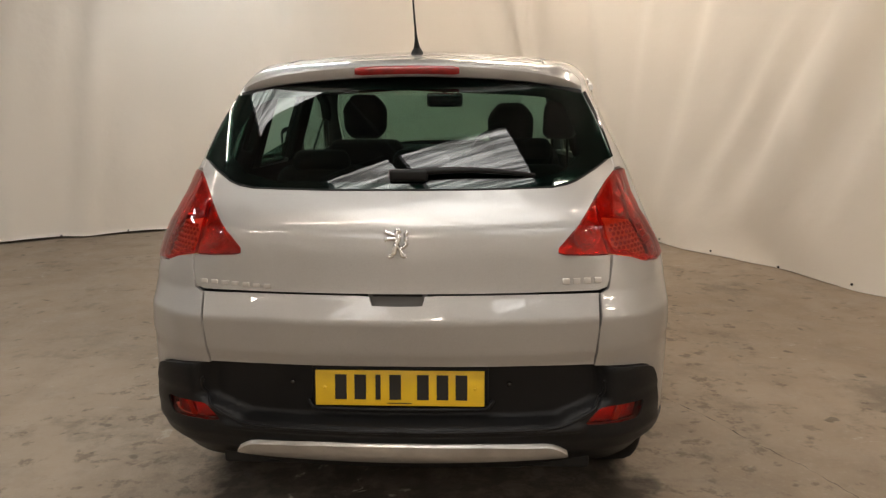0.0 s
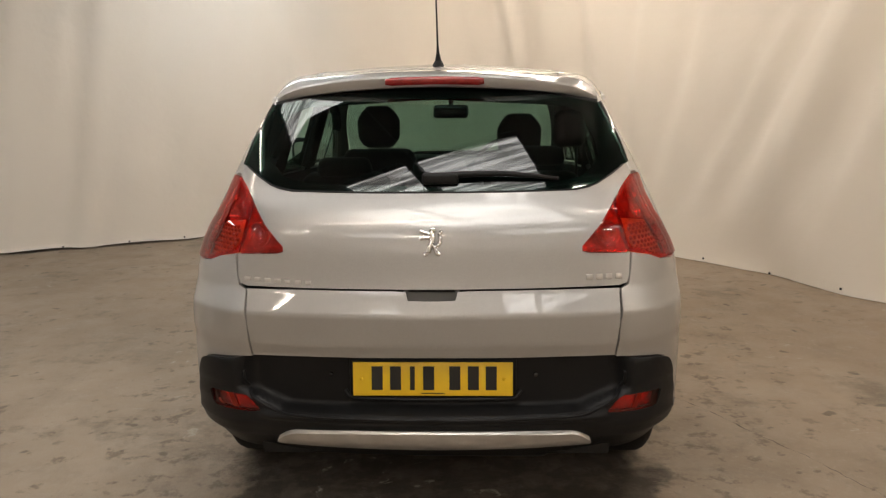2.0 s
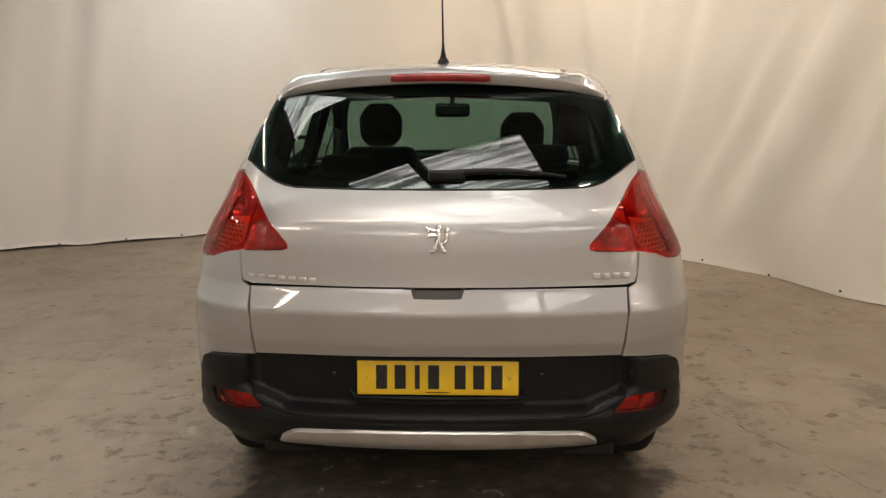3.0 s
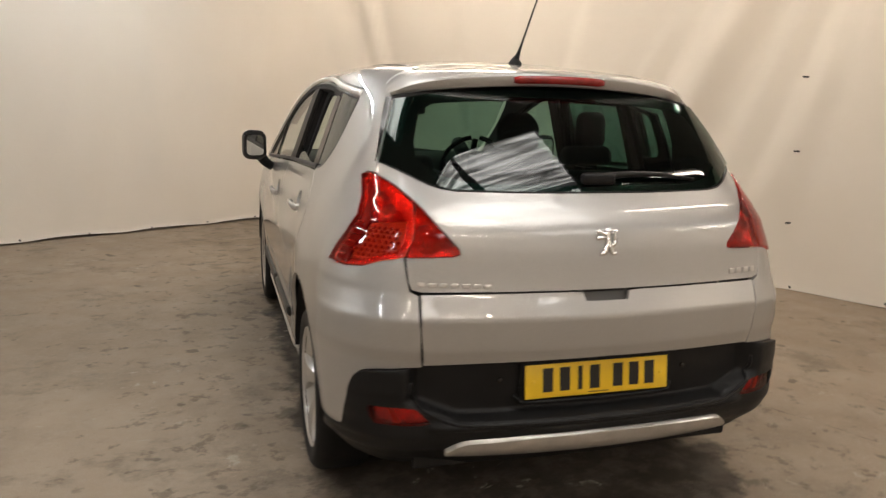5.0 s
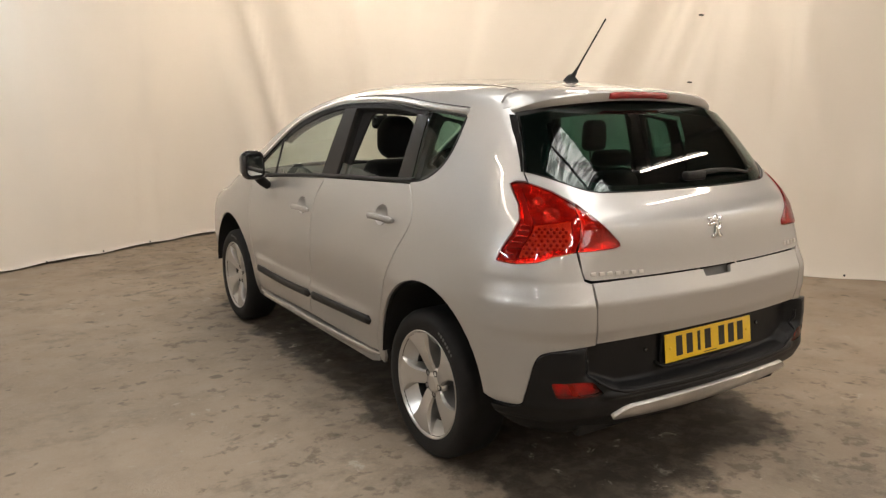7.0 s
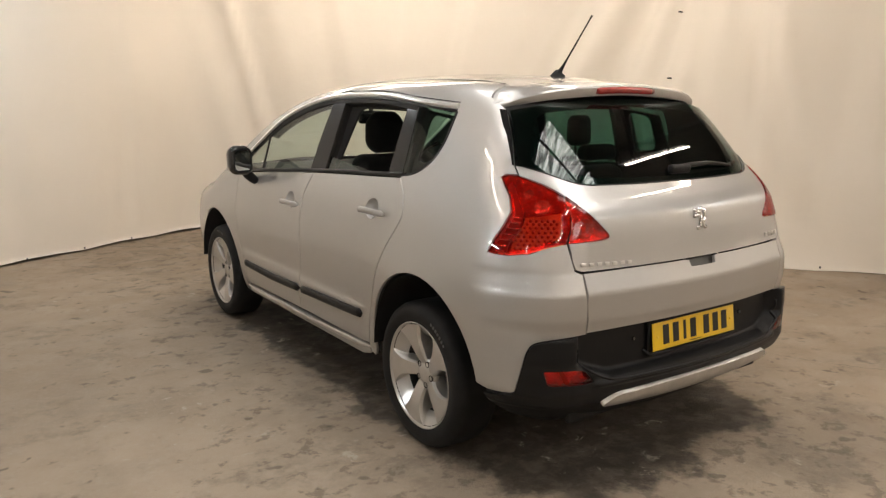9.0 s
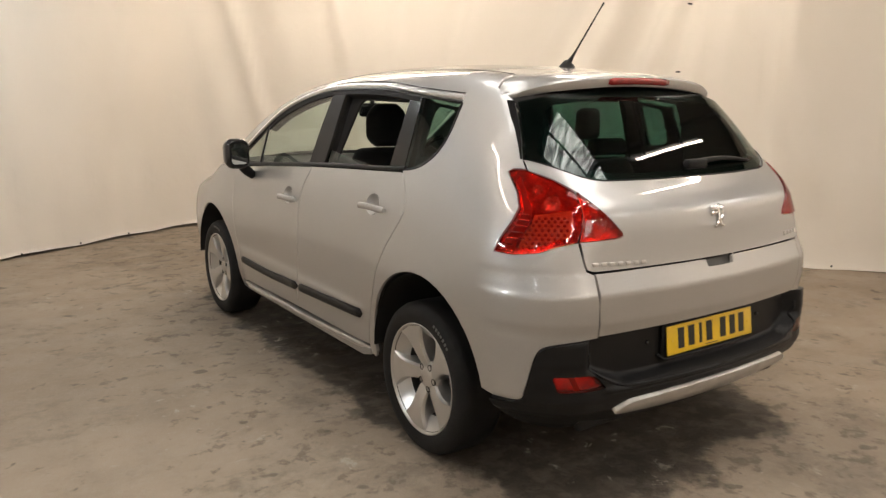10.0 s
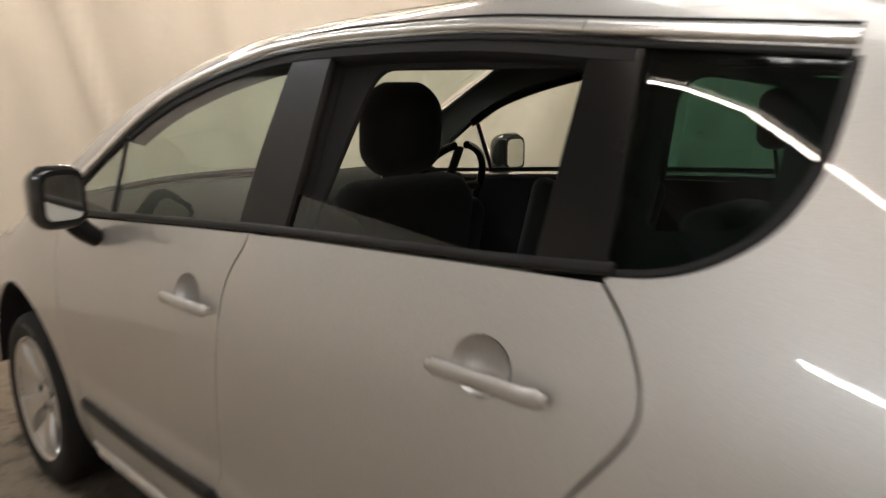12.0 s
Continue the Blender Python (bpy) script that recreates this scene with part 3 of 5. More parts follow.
def wall(name, a, b, h=5.2, thick=0.2):
    a, b = Vector(a), Vector(b)
    mid, d = (a + b) / 2, b - a
    m = Matrix.Translation((mid.x, mid.y, h / 2)) @ Matrix.Rotation(math.atan2(d.y, d.x), 4, "Z")
    ob = part(name, box(d.length, thick, h), BLOCKWORK, m=m)
    tagged(ob, "cream painted blockwork hall wall", "wall", kind="structure")


BACK_L, BACK_R = CORNER + ALONG_L * 11.6 + Vector((-0.18, 0.36)), CORNER + ALONG_R * 13.1 + Vector((0.34, 0.2))
APEX = CORNER + Vector((0.16, 0.55))
FAR = BACK_L + (BACK_R - APEX)
wall("wall_north", BACK_L, APEX)
wall("wall_east", APEX, BACK_R)
wall("wall_south", BACK_R, FAR)
wall("wall_west", FAR, BACK_L)

E1, E2 = Vector((0.894, 0.448, 0)), Vector((-0.448, 0.894, 0))
ROOF_TURN = math.atan2(0.448, 0.894)
ROOF_Z = 3.4


def to_roof(u, v, z):
    q = E1 * u + E2 * v
    return Matrix.Translation((q.x, q.y, z)) @ Matrix.Rotation(ROOF_TURN, 4, "Z")


def corrugated(length, width, pitch=0.15, rise=0.018):
    """A profiled sheet, ribs along its first axis."""
    ys = np.arange(-width / 2, width / 2 + 1e-6, pitch / 6)
    verts, faces = [], []
    for x in (-length / 2, length / 2):
        for y in ys:
            verts.append((x, y, rise * max(-0.6, min(0.6, math.sin(2 * math.pi * y / pitch))) / 0.6))
    n = len(ys)
    for k in range(n - 1):
        faces.append((k, k + 1, n + k + 1, n + k))
    return mesh_of(verts, faces, False)


# the low roof: opaque sheets, translucent sheets let into it, purlins and rafters under it
ceil = part("ceiling", box(34, 34, 0.1), SHEETING, m=to_roof(0, 0, ROOF_Z + 0.32))
tagged(ceil, "grey profiled sheet roof of an industrial hall", "ceiling", kind="structure")
for u, v, span, wide in ((-0.17, -0.85, 1.75, 1.75), (-0.30, 1.60, 1.95, 1.0), (-0.17, -4.6, 1.75, 1.75), (-3.9, -4.6, 1.75, 1.75), (3.6, -4.6, 1.75, 1.75)):
    ob = part("skylight", corrugated(span, wide), SKYLIGHT, m=to_roof(u, v, ROOF_Z))
    tagged(ob, "weathered translucent corrugated skylight sheet", "skylight", "roof skylights", "structure")
    k = thing("skylight_kerb", "dark steel upstand round a skylight", "roof frame", "skylight kerbs", to_roof(u, v, ROOF_Z + 0.06))
    k["kind"] = "structure"
    h, g = wide / 2 + 0.025, span / 2 + 0.025
    for dx, dy, sx, sy in ((0, h, 2 * g + 0.04, 0.06), (0, -h, 2 * g + 0.04, 0.06), (g, 0, 0.06, 2 * h - 0.06), (-g, 0, 0.06, 2 * h - 0.06)):
        part("kerb_side", box(sx, sy, 0.30, at=(dx, dy, 0.03)), STEEL, k)
for v in (-7.4, -2.6, -0.88, 0.45, 2.25, 4.6, 8.4):
    ob = part("purlin", box(26, 0.07, 0.12), STEEL, m=to_roof(0, v, ROOF_Z - 0.10))
    tagged(ob, "dark painted steel purlin under the roof", "beam", "roof purlins", "structure")
for u in (-7.6, -0.27, 5.6):
    ob = part("rafter", box(0.09, 26, 0.16), STEEL, m=to_roof(u, 0, ROOF_Z - 0.24))
    tagged(ob, "dark painted steel rafter under the roof", "beam", "roof rafters", "structure")


def tube_light(a, b, glow=TUBE):
    """A batten with one bare fluorescent tube, hung on two wires."""
    a, b = Vector(a), Vector(b)
    d = b - a
    m = Matrix.Translation((a + b) / 2) @ Matrix.Rotation(math.atan2(d.y, d.x), 4, "Z")
    t = thing("tube_light", "white batten lamp with a lit fluorescent tube", "lamp", "tube lamps", m)
    L = d.length
    part("housing", box(L, 0.05, 0.045, 0.010, at=(0, 0, 0.072)), HOUSING, t)
    part("tube", tube([(x, 0, 0) for x in np.linspace(-L / 2 + 0.04, L / 2 - 0.04, 4)], 0.017, 12), glow, t, "glowing tube")
    for s in (-1, 1):
        part("lamp_holder", box(0.03, 0.045, 0.075, 0.006, at=(s * (L / 2 - 0.02), 0, 0.02)), HOUSING, t)
        part("wire", tube([(s * L * 0.38, 0, z) for z in (0.09, ROOF_Z - a.z + 0.05, ROOF_Z - a.z + 0.12)], 0.004, 6), STEEL, t)


TUBES = [((1.10, -0.25, 2.75), (2.40, 0.24, 2.75)), ((-1.25, -1.02, 2.75), (0.05, -0.72, 2.75)), ((-2.10, 2.02, 2.85), (-2.62, 0.72, 2.85))]
NEAR = len(TUBES)
for d, n, stations in ((ALONG_L, Vector((0.458, -0.889)), (0.9, 3.4)), (ALONG_R, Vector((-0.8556, -0.5176)), (3.1, 5.7))):     # unseen rows along both cloth walls, added to light the cloth
    for s in stations:
        half = 0.55 if s < 2 else 0.82
        a, b = CORNER + n * 1.6 + d * (s - half), CORNER + n * 1.6 + d * (s + half)
        TUBES.append(((a.x, a.y, 3.05), (b.x, b.y, 3.05)))
for k in (0.0, 0.12):                                           # a batten mirrored in the flank, its second tube added to brighten the flank
    TUBES.append(((-4.85 - k, 1.95, 2.9), (-5.60 - k, 0.55, 2.9)))
for x, y in ((-4.5, -1.9), (-5.6, -4.2), (-2.8, -3.8), (-0.3, -4.9), (4.8, -3.4)):                 # unseen rows over the rest of the hall, added to light car and floor
    TUBES.append(((x - 0.6, y - 0.3, 3.0), (x + 0.6, y + 0.3, 3.0)))
for i, (a, b) in enumerate(TUBES):
    tube_light(a, b, TUBE_DIM if i < NEAR else TUBE_COOL if a[0] + b[0] < -6.0 or (a[0] < 0 and a[1] > 3) else TUBE)

# ---- the car ----
car = thing("car", "silver five-door crossover car, dusty, one rear window wound down", "car")
ARCH_R = [(0.795 + 0.405 * math.cos(a), 0.385 + 0.410 * math.sin(a)) for a in np.linspace(0.0, math.pi, 25)]
ARCH_F = [(3.43 + 0.400 * math.cos(a), 0.385 + 0.400 * math.sin(a)) for a in np.linspace(0.0, math.pi, 25)]
BELT = [(3.10, 1.068), (2.775, 1.088), (2.15, 1.130), (1.74, 1.153), (1.25, 1.174), (1.05, 1.186)]
QUARTER = [(0.965, 1.197), (0.90, 1.220), (0.845, 1.258), (0.811, 1.306), (0.793, 1.366), (0.787, 1.466)]
QUARTER = [tuple(q) for q in curve([(1.05, 1.186)] + QUARTER, 5)[1:]]
HEADER = [(1.07, 1.503), (1.41, 1.533), (1.82, 1.537), (2.07, 1.518), (2.35, 1.459), (2.58, 1.378), (2.86, 1.225), (3.06, 1.105)]
SEAM_R = [(1.045, 1.180), (0.99, 1.12), (0.955, 1.05), (0.965, 0.99), (1.05, 0.872), (1.12, 0.755), (1.18, 0.607), (1.232, 0.469), (1.262, 0.360)]
SEAM_M = [(1.93, 1.140), (1.935, 1.112), (1.98, 1.037), (2.003, 0.928), (2.005, 0.765), (2.025, 0.509), (2.050, 0.360)]
SEAM_F = [(3.02, 1.066), (3.03, 0.95), (3.02, 0.80), (2.99, 0.62), (2.955, 0.50), (2.93, 0.345)]
LAMP_OUT = [(0.346, 1.000), (0.397, 0.985), (0.437, 0.964), (0.492, 0.954), (0.543, 0.957), (0.527, 1.005), (0.502, 1.057), (0.483, 1.107), (0.490, 1.155),
            (0.520, 1.200), (0.505, 1.207), (0.469, 1.206)]
LAMP_SEAM_XZ = [(-0.640, 1.203), (-0.602, 1.163), (-0.608, 1.115), (-0.620, 1.055)]
GATE_LAMP_XZ = [(-0.641, 1.000), (-0.597, 1.002), (-0.500, 1.006), (-0.480, 1.012), (-0.481, 1.026), (-0.541, 1.093), (-0.600, 1.165), (-0.640, 1.203), (-0.683, 1.231)]
LAMP_IN_XZ = GATE_LAMP_XZ[:7] + LAMP_SEAM_XZ[2:]
BUMPER_LINE = [(0.563, 0.427), (0.475, 0.440), (0.460, 0.480), (0.449, 0.545), (0.438, 0.605), (0.418, 0.640), (0.36, 0.655), (0.296, 0.663)]
BUMPER_TOP = [tuple(q) for q in curve(BUMPER_LINE, 4)]
GATE_SIDE = [(-0.683, 1.231), (-0.676, 1.268), (-0.650, 1.340), (-0.622, 1.410), (-0.594, 1.474)]
V = np.vstack


def body_outline():
    o = [flank(curve(SEAM_R, 4)), flank([(1.262, 0.318), (1.232, 0.305), (1.203, 0.345)]), flank(ARCH_R[:-1])]
    o += [BUMPER_TOP[1:], rear([(-0.601, 0.78), (-0.604, 0.888), (-0.631, 0.901), (-0.6395, 0.95)]), LAMP_OUT]
    o += [rear(GATE_SIDE[1:]), over([(-0.590, 0.655), (-0.545, 0.675), (-0.475, 0.700), (-0.470, 0.80), (-0.468, 1.2), (-0.468, 1.7), (-0.477, 2.1), (-0.530, 2.33)])]
    o += [over([(-0.623, 2.55), (-0.713, 2.95), (-0.741, 3.25), (-0.746, 3.48)])]
    o += [flank([(3.40, 1.06), (3.10, 1.068)]), flank(HEADER[::-1]), flank(QUARTER[::-1])]
    return V([np.asarray(q, float) for q in o])


body_side = body_outline()
LAMP_OUT = np.vstack([LAMP_OUT, rear(LAMP_SEAM_XZ)])
rear_door = V([curve(SEAM_R, 4), curve(SEAM_M[1:], 4)[::-1], [(1.93, 1.141), (1.74, 1.151), (1.25, 1.172)]])
front_door = V([curve(SEAM_M[1:], 4), curve(SEAM_F, 4)[::-1], [(2.775, 1.086), (2.15, 1.128), (1.93, 1.141)]])
front_wing = V([flank(curve(SEAM_F, 4)), flank([(2.94, 0.28), (3.01, 0.28)]), flank(ARCH_F[::-1]), flank([(3.835, 0.42)]),
                to_side(on_nose([(-0.78, 0.52), (-0.74, 0.70), (-0.72, 0.76)])), over([(-0.735, 3.95), (-0.745, 3.70), (-0.735, 3.50)]), flank([(3.40, 1.052)])])
quarter_glass = V([np.array([(1.045, 1.200)]), QUARTER, [(1.06, 1.500)]])
front_glass = np.array([(2.62, 1.105), (2.15, 1.140), (1.985, 1.150), (1.965, 1.300), (1.925, 1.500), (2.07, 1.505), (2.35, 1.447), (2.56, 1.372), (2.64, 1.325)])
quarter_light = np.array([(3.03, 1.085), (2.67, 1.100), (2.685, 1.298), (2.86, 1.212)])
drop_glass = np.array([(1.85, 1.130), (1.83, 1.236), (1.14, 1.172), (1.10, 1.150)])
b_pillar = np.array([(1.985, 1.143), (1.965, 1.300), (1.920, 1.515), (1.785, 1.520), (1.795, 1.300), (1.810, 1.150)])
SURROUND = np.array([(0.80, 1.12), (0.785, 1.30), (0.79, 1.462), (1.07, 1.492), (1.41, 1.520), (1.78, 1.524), (1.84, 1.44), (1.90, 1.12)])
DOOR_HOLE = fillet([(1.800, 1.135, 0.02), (1.200, 1.150, 0.02), (1.160, 1.320, 0.06), (1.118, 1.486, 0.06), (1.690, 1.500, 0.05), (1.755, 1.280, 0.10)])
QUARTER_HOLE = fillet([(1.030, 1.255, 0.03), (0.868, 1.275, 0.05), (0.858, 1.455, 0.04), (1.020, 1.478, 0.05)])
c_pillar = np.array([(1.166, 1.175), (1.148, 1.508), (1.060, 1.503), (1.045, 1.186)])

for side, mir in (("left", False), ("right", True)):
    panel("side_panel", body_side, on_side, PAINT, car, 0.022, mirror=mir, normal=flank_normal)
    panel("side_lining", body_side, on_side, PILLAR, car, 0.06, 0.004, 0.0, -0.030, mirror=mir, label="dark grey inner pillar trim")
    for nm, o in (("rear_door", rear_door), ("front_door", front_door)):
        hy, hz = (1.222, 1.024) if nm == "rear_door" else (2.152, 0.972)
        dish = np.array([(hy + 0.056 * math.cos(t), hz + 0.043 * math.sin(t)) for t in np.linspace(0, 2 * math.pi, 32, endpoint=False)])
        d = panel(nm, o, on_flank, PAINT, car, 0.035, 0.0042, mirror=mir, holes=[dish])
        panel("handle_dish", dish, on_flank, PAINT, d, 0.010, -0.0028, 0.0, lambda q: -0.026 * (1 - np.clip(((q[:, 0] - hy) / 0.0585) ** 2 + ((q[:, 1] - hz) / 0.0455) ** 2, 0, 1)) ** 0.6, mirror=mir, label="scooped handle dish")
        panel("door_trim", o, on_flank, TRIM, d, 0.06, -0.004, 0.0, -0.075, mirror=mir, label="black inner door trim")
    panel("front_wing", front_wing, on_side, PAINT, car, 0.035, mirror=mir)
    panel("quarter_window", quarter_glass, on_flank, BACK_GLASS, car, 0.05, 0.0, 0.004, -0.006, mirror=mir, normal=lambda p: gradient(p, 0.10), label="dark tinted quarter glass")
    panel("front_window", front_glass, on_flank, SIDE_GLASS, car, 0.05, -0.006, 0.004, -0.008, mirror=mir)
    panel("quarter_light", quarter_light, on_flank, SIDE_GLASS, car, 0.05, -0.004, 0.004, -0.008, mirror=mir)
    if mir:
        up = np.array([(1.85, 1.130), (1.81, 1.540), (1.12, 1.520), (1.10, 1.150)])
        panel("rear_window", up, on_flank, BACK_GLASS, car, 0.05, 0.0, 0.004, -0.014, mirror=True, label="dark tinted door glass")
    else:
        panel("rear_window", drop_glass, on_flank, BACK_GLASS, car, 0.05, 0.0, 0.004, -0.014, label="tinted door glass wound almost down")
    panel("pillar_lining", b_pillar, on_flank, TRIM, car, 0.05, 0.004, 0.040, -0.026, mirror=mir, label="black inner pillar lining")
    panel("centre_pillar", b_pillar, on_flank, DOOR_BLACK, car, 0.04, 0.0, 0.02, -0.004, mirror=mir, label="satin black door pillar")
    panel("pillar_lining", c_pillar, on_flank, TRIM, car, 0.05, 0.004, 0.05, -0.026, mirror=mir, label="black inner pillar lining")
    panel("window_surround", SURROUND, on_flank, TRIM, car, 0.03, 0.0, 0.012, -0.052, holes=[DOOR_HOLE, QUARTER_HOLE], mirror=mir, label="black moulded trim round the rear side windows")
    panel("rear_pillar", c_pillar, on_flank, PANE_BLACK, car, 0.04, 0.0, 0.02, -0.004, mirror=mir, label="satin black window divider")
    ribbon("window_divider", on_flank(curve([(2.655, 1.095), (2.66, 1.19), (2.672, 1.315)], 5)), PLASTIC, car, 0.022, 0.006, -0.006, mir)
    belt = on_flank(curve(BELT + QUARTER[:1], 6))
    ribbon("belt_seal", belt + np.array([0.004, 0, 0.008]), PLASTIC, car, 0.018, 0.006, 0.0, mir, "black window seal")
    ribbon("quarter_seal", on_flank(curve([(1.05, 1.190)] + QUARTER, 6) + np.array([0.007, 0.002])), PLASTIC, car, 0.011, 0.003, -0.003, mir)
    top = curve([(0.793, 1.478)] + HEADER, 7)
    cut = [top[:9], top[9:23], top[23:]]
    for k, seg in enumerate(cut):
        if k < 2:
            seg = V([seg, cut[k + 1][:1] - (cut[k + 1][:1] - seg[-1:]) * 0.06])
        ribbon("chrome_strip", on_flank(seg + np.array([0, 0.011])), BRIGHT_TRIM, car, 0.020, 0.010, 0.001, mir, "bright chrome window strip")
        ribbon("strip_seal", on_flank(seg + np.array([0, 0.0275])), PLASTIC, car, 0.004, 0.003, 0.0, mir, "black seal above the chrome strip")
    frame_line = np.array([q for q in top if 1.06 < q[0] < 2.66])
    panel("door_frame", V([frame_line, (frame_line - np.array([0.0, 0.030]))[::-1]]), on_flank, TRIM, car, 0.04, 0.0, 0.05, -0.003, mirror=mir, label="black upper door frame")
    ribbon("window_header", on_flank(top - np.array([0, 0.006])), PLASTIC, car, 0.012, 0.004, -0.003, mir)
    sill = panel("sill", V([[(1.262, 0.340), (2.93, 0.327), (2.99, 0.300), (2.96, 0.288), (1.34, 0.290), (1.268, 0.308)]]), on_flank, PAINT, car, 0.05, 0.002, 0.03, 0.004, mirror=mir)
    ribbon("sill_strip", on_flank(curve([(1.255, 0.345), (1.9, 0.322), (2.5, 0.312), (2.92, 0.306)], 8)), SATIN, car, 0.030, 0.012, -0.004, mir, "bright silver sill strip", 1)
    ribbon("door_moulding", on_flank(curve([(1.290, 0.508), (1.55, 0.500), (2.012, 0.488)], 14)), PLASTIC, car, 0.044, 0.016, 0.0, mir, "black rubbing strip", 1)
    ribbon("door_moulding", on_flank(curve([(2.022, 0.487), (2.45, 0.478), (2.90, 0.488)], 14)), PLASTIC, car, 0.044, 0.016, 0.0, mir, "black rubbing strip", 1)

# ---- tailgate, spoiler, roof, front ----
def both(xz):
    """A right half (from bottom to top) and its mirror, as one closed outline."""
    a = np.array(xz, float)
    return V([a, (a * (-1, 1))[::-1]])


GLASS_LOW = [(0.676, 1.268), (0.655, 1.262), (0.606, 1.238), (0.543, 1.209), (0.470, 1.194), (0.25, 1.190), (0.02, 1.190)]
lamp_in = np.array(GATE_LAMP_XZ) * (-1, 1)
for mir in (False, True):                                             # gloss strips beside the window
    a = np.array(GATE_SIDE[1:])
    panel("pillar_trim", V([a + (-0.002, 0), (a + np.array([(-0.006, 0), (-0.010, 0.001), (-0.014, 0.002), (-0.015, 0.003)]))[::-1]]), on_rear, GLOSS_BLACK, car, 0.02, 0.0, 0.003, 0.003, mirror=mir, normal=glass_normal,
          label="gloss black strip beside the rear window")
gate = panel("tailgate", both(V([[(0.02, 0.8965), (0.602, 0.8965)], [(0.630, 0.905), (0.6375, 0.93)], lamp_in, GLASS_LOW])), on_rear, PAINT, car, 0.026, 0.0018)
panel("tailgate_lining", both([(0.02, 0.91), (0.60, 0.91), (0.60, 1.18), (0.02, 1.18)]), on_rear, TRIM, gate, 0.08, 0.0, 0.0, -0.07, label="black inner trim")
glass_side = np.array(GATE_SIDE[1:]) * (-1, 1)
back_window = panel("back_window", both(V([[(0.02, 1.193), (0.25, 1.193), (0.470, 1.197), (0.543, 1.212), (0.606, 1.241), (0.655, 1.265)], glass_side, [(0.45, 1.500), (0.2, 1.522), (0.02, 1.525)]])),
                    on_glass, BACK_GLASS, gate, 0.03, 0.001, 0.006, 0.0, normal=glass_normal, label="dark tinted curved rear window")
# black printed border round the glass
border_out = both(V([[(0.02, 1.193), (0.25, 1.193), (0.470, 1.197), (0.543, 1.212), (0.606, 1.241), (0.655, 1.265)], glass_side, [(0.45, 1.500), (0.2, 1.522), (0.02, 1.525)]]))
border_in = both([(0.02, 1.215), (0.40, 1.220), (0.50, 1.240), (0.565, 1.290), (0.560, 1.34), (0.520, 1.440), (0.47, 1.462), (0.2, 1.487), (0.02, 1.490)])
panel("glass_border", border_out, on_glass, GLOSS_BLACK, back_window, 0.04, 0.002, 0.0, -0.005, normal=glass_normal, holes=[border_in], label="black printed glass border")
ribbon("window_seal", on_rear(curve(np.array([(-0.66, 1.264), (-0.606, 1.2395), (-0.543, 1.2105), (-0.470, 1.1955), (-0.25, 1.1915), (0.0, 1.1915), (0.25, 1.1915), (0.470, 1.1955), (0.543, 1.2105), (0.606, 1.2395), (0.66, 1.264)]), 5)),
       PLASTIC, gate, 0.005, 0.002, 0.0)
panel("window_header_trim", both([(0.02, 1.500), (0.45, 1.478), (0.606, 1.430), (0.600, 1.494), (0.45, 1.522), (0.02, 1.548)]), on_glass, TRIM, gate, 0.04, 0.0, 0.004, -0.014, normal=glass_normal,
      label="black trim above the rear window")
notch = [(0.082, 0.892), (0.074, 0.866)]
lower = panel("lower_tailgate", both(V([[(0.02, 0.676), (0.40, 0.672), (0.592, 0.668), (0.604, 0.78), (0.603, 0.8915), (0.40, 0.8940), (0.12, 0.8945)], notch, [(0.02, 0.865)]])), on_rear, PAINT, car, 0.014, 0.0018, label="silver drop-down tailgate")
panel("handle_recess", both([(0.02, 0.855), (0.09, 0.855), (0.09, 0.905), (0.02, 0.905)]), on_rear, RECESS, lower, 0.03, 0.0, 0.0, -0.024, label="grey release recess")
part("release_bar", box(0.15, 0.012, 0.012, 0.004, at=(0, 0.050, 0.893)), PLASTIC, lower)


def lip(x):
    """The spoiler's section at x: (y, z) from the roof round the lip to the glass."""
    k = min(1.0, abs(x) / 0.60)
    y0 = 0.462 + 0.20 * x * x + 0.05 * k ** 8
    z0 = 1.578 - 0.14 * x * x - 0.030 * k ** 10
    th = 0.044 - 0.012 * k ** 4
    return y0, z0, th


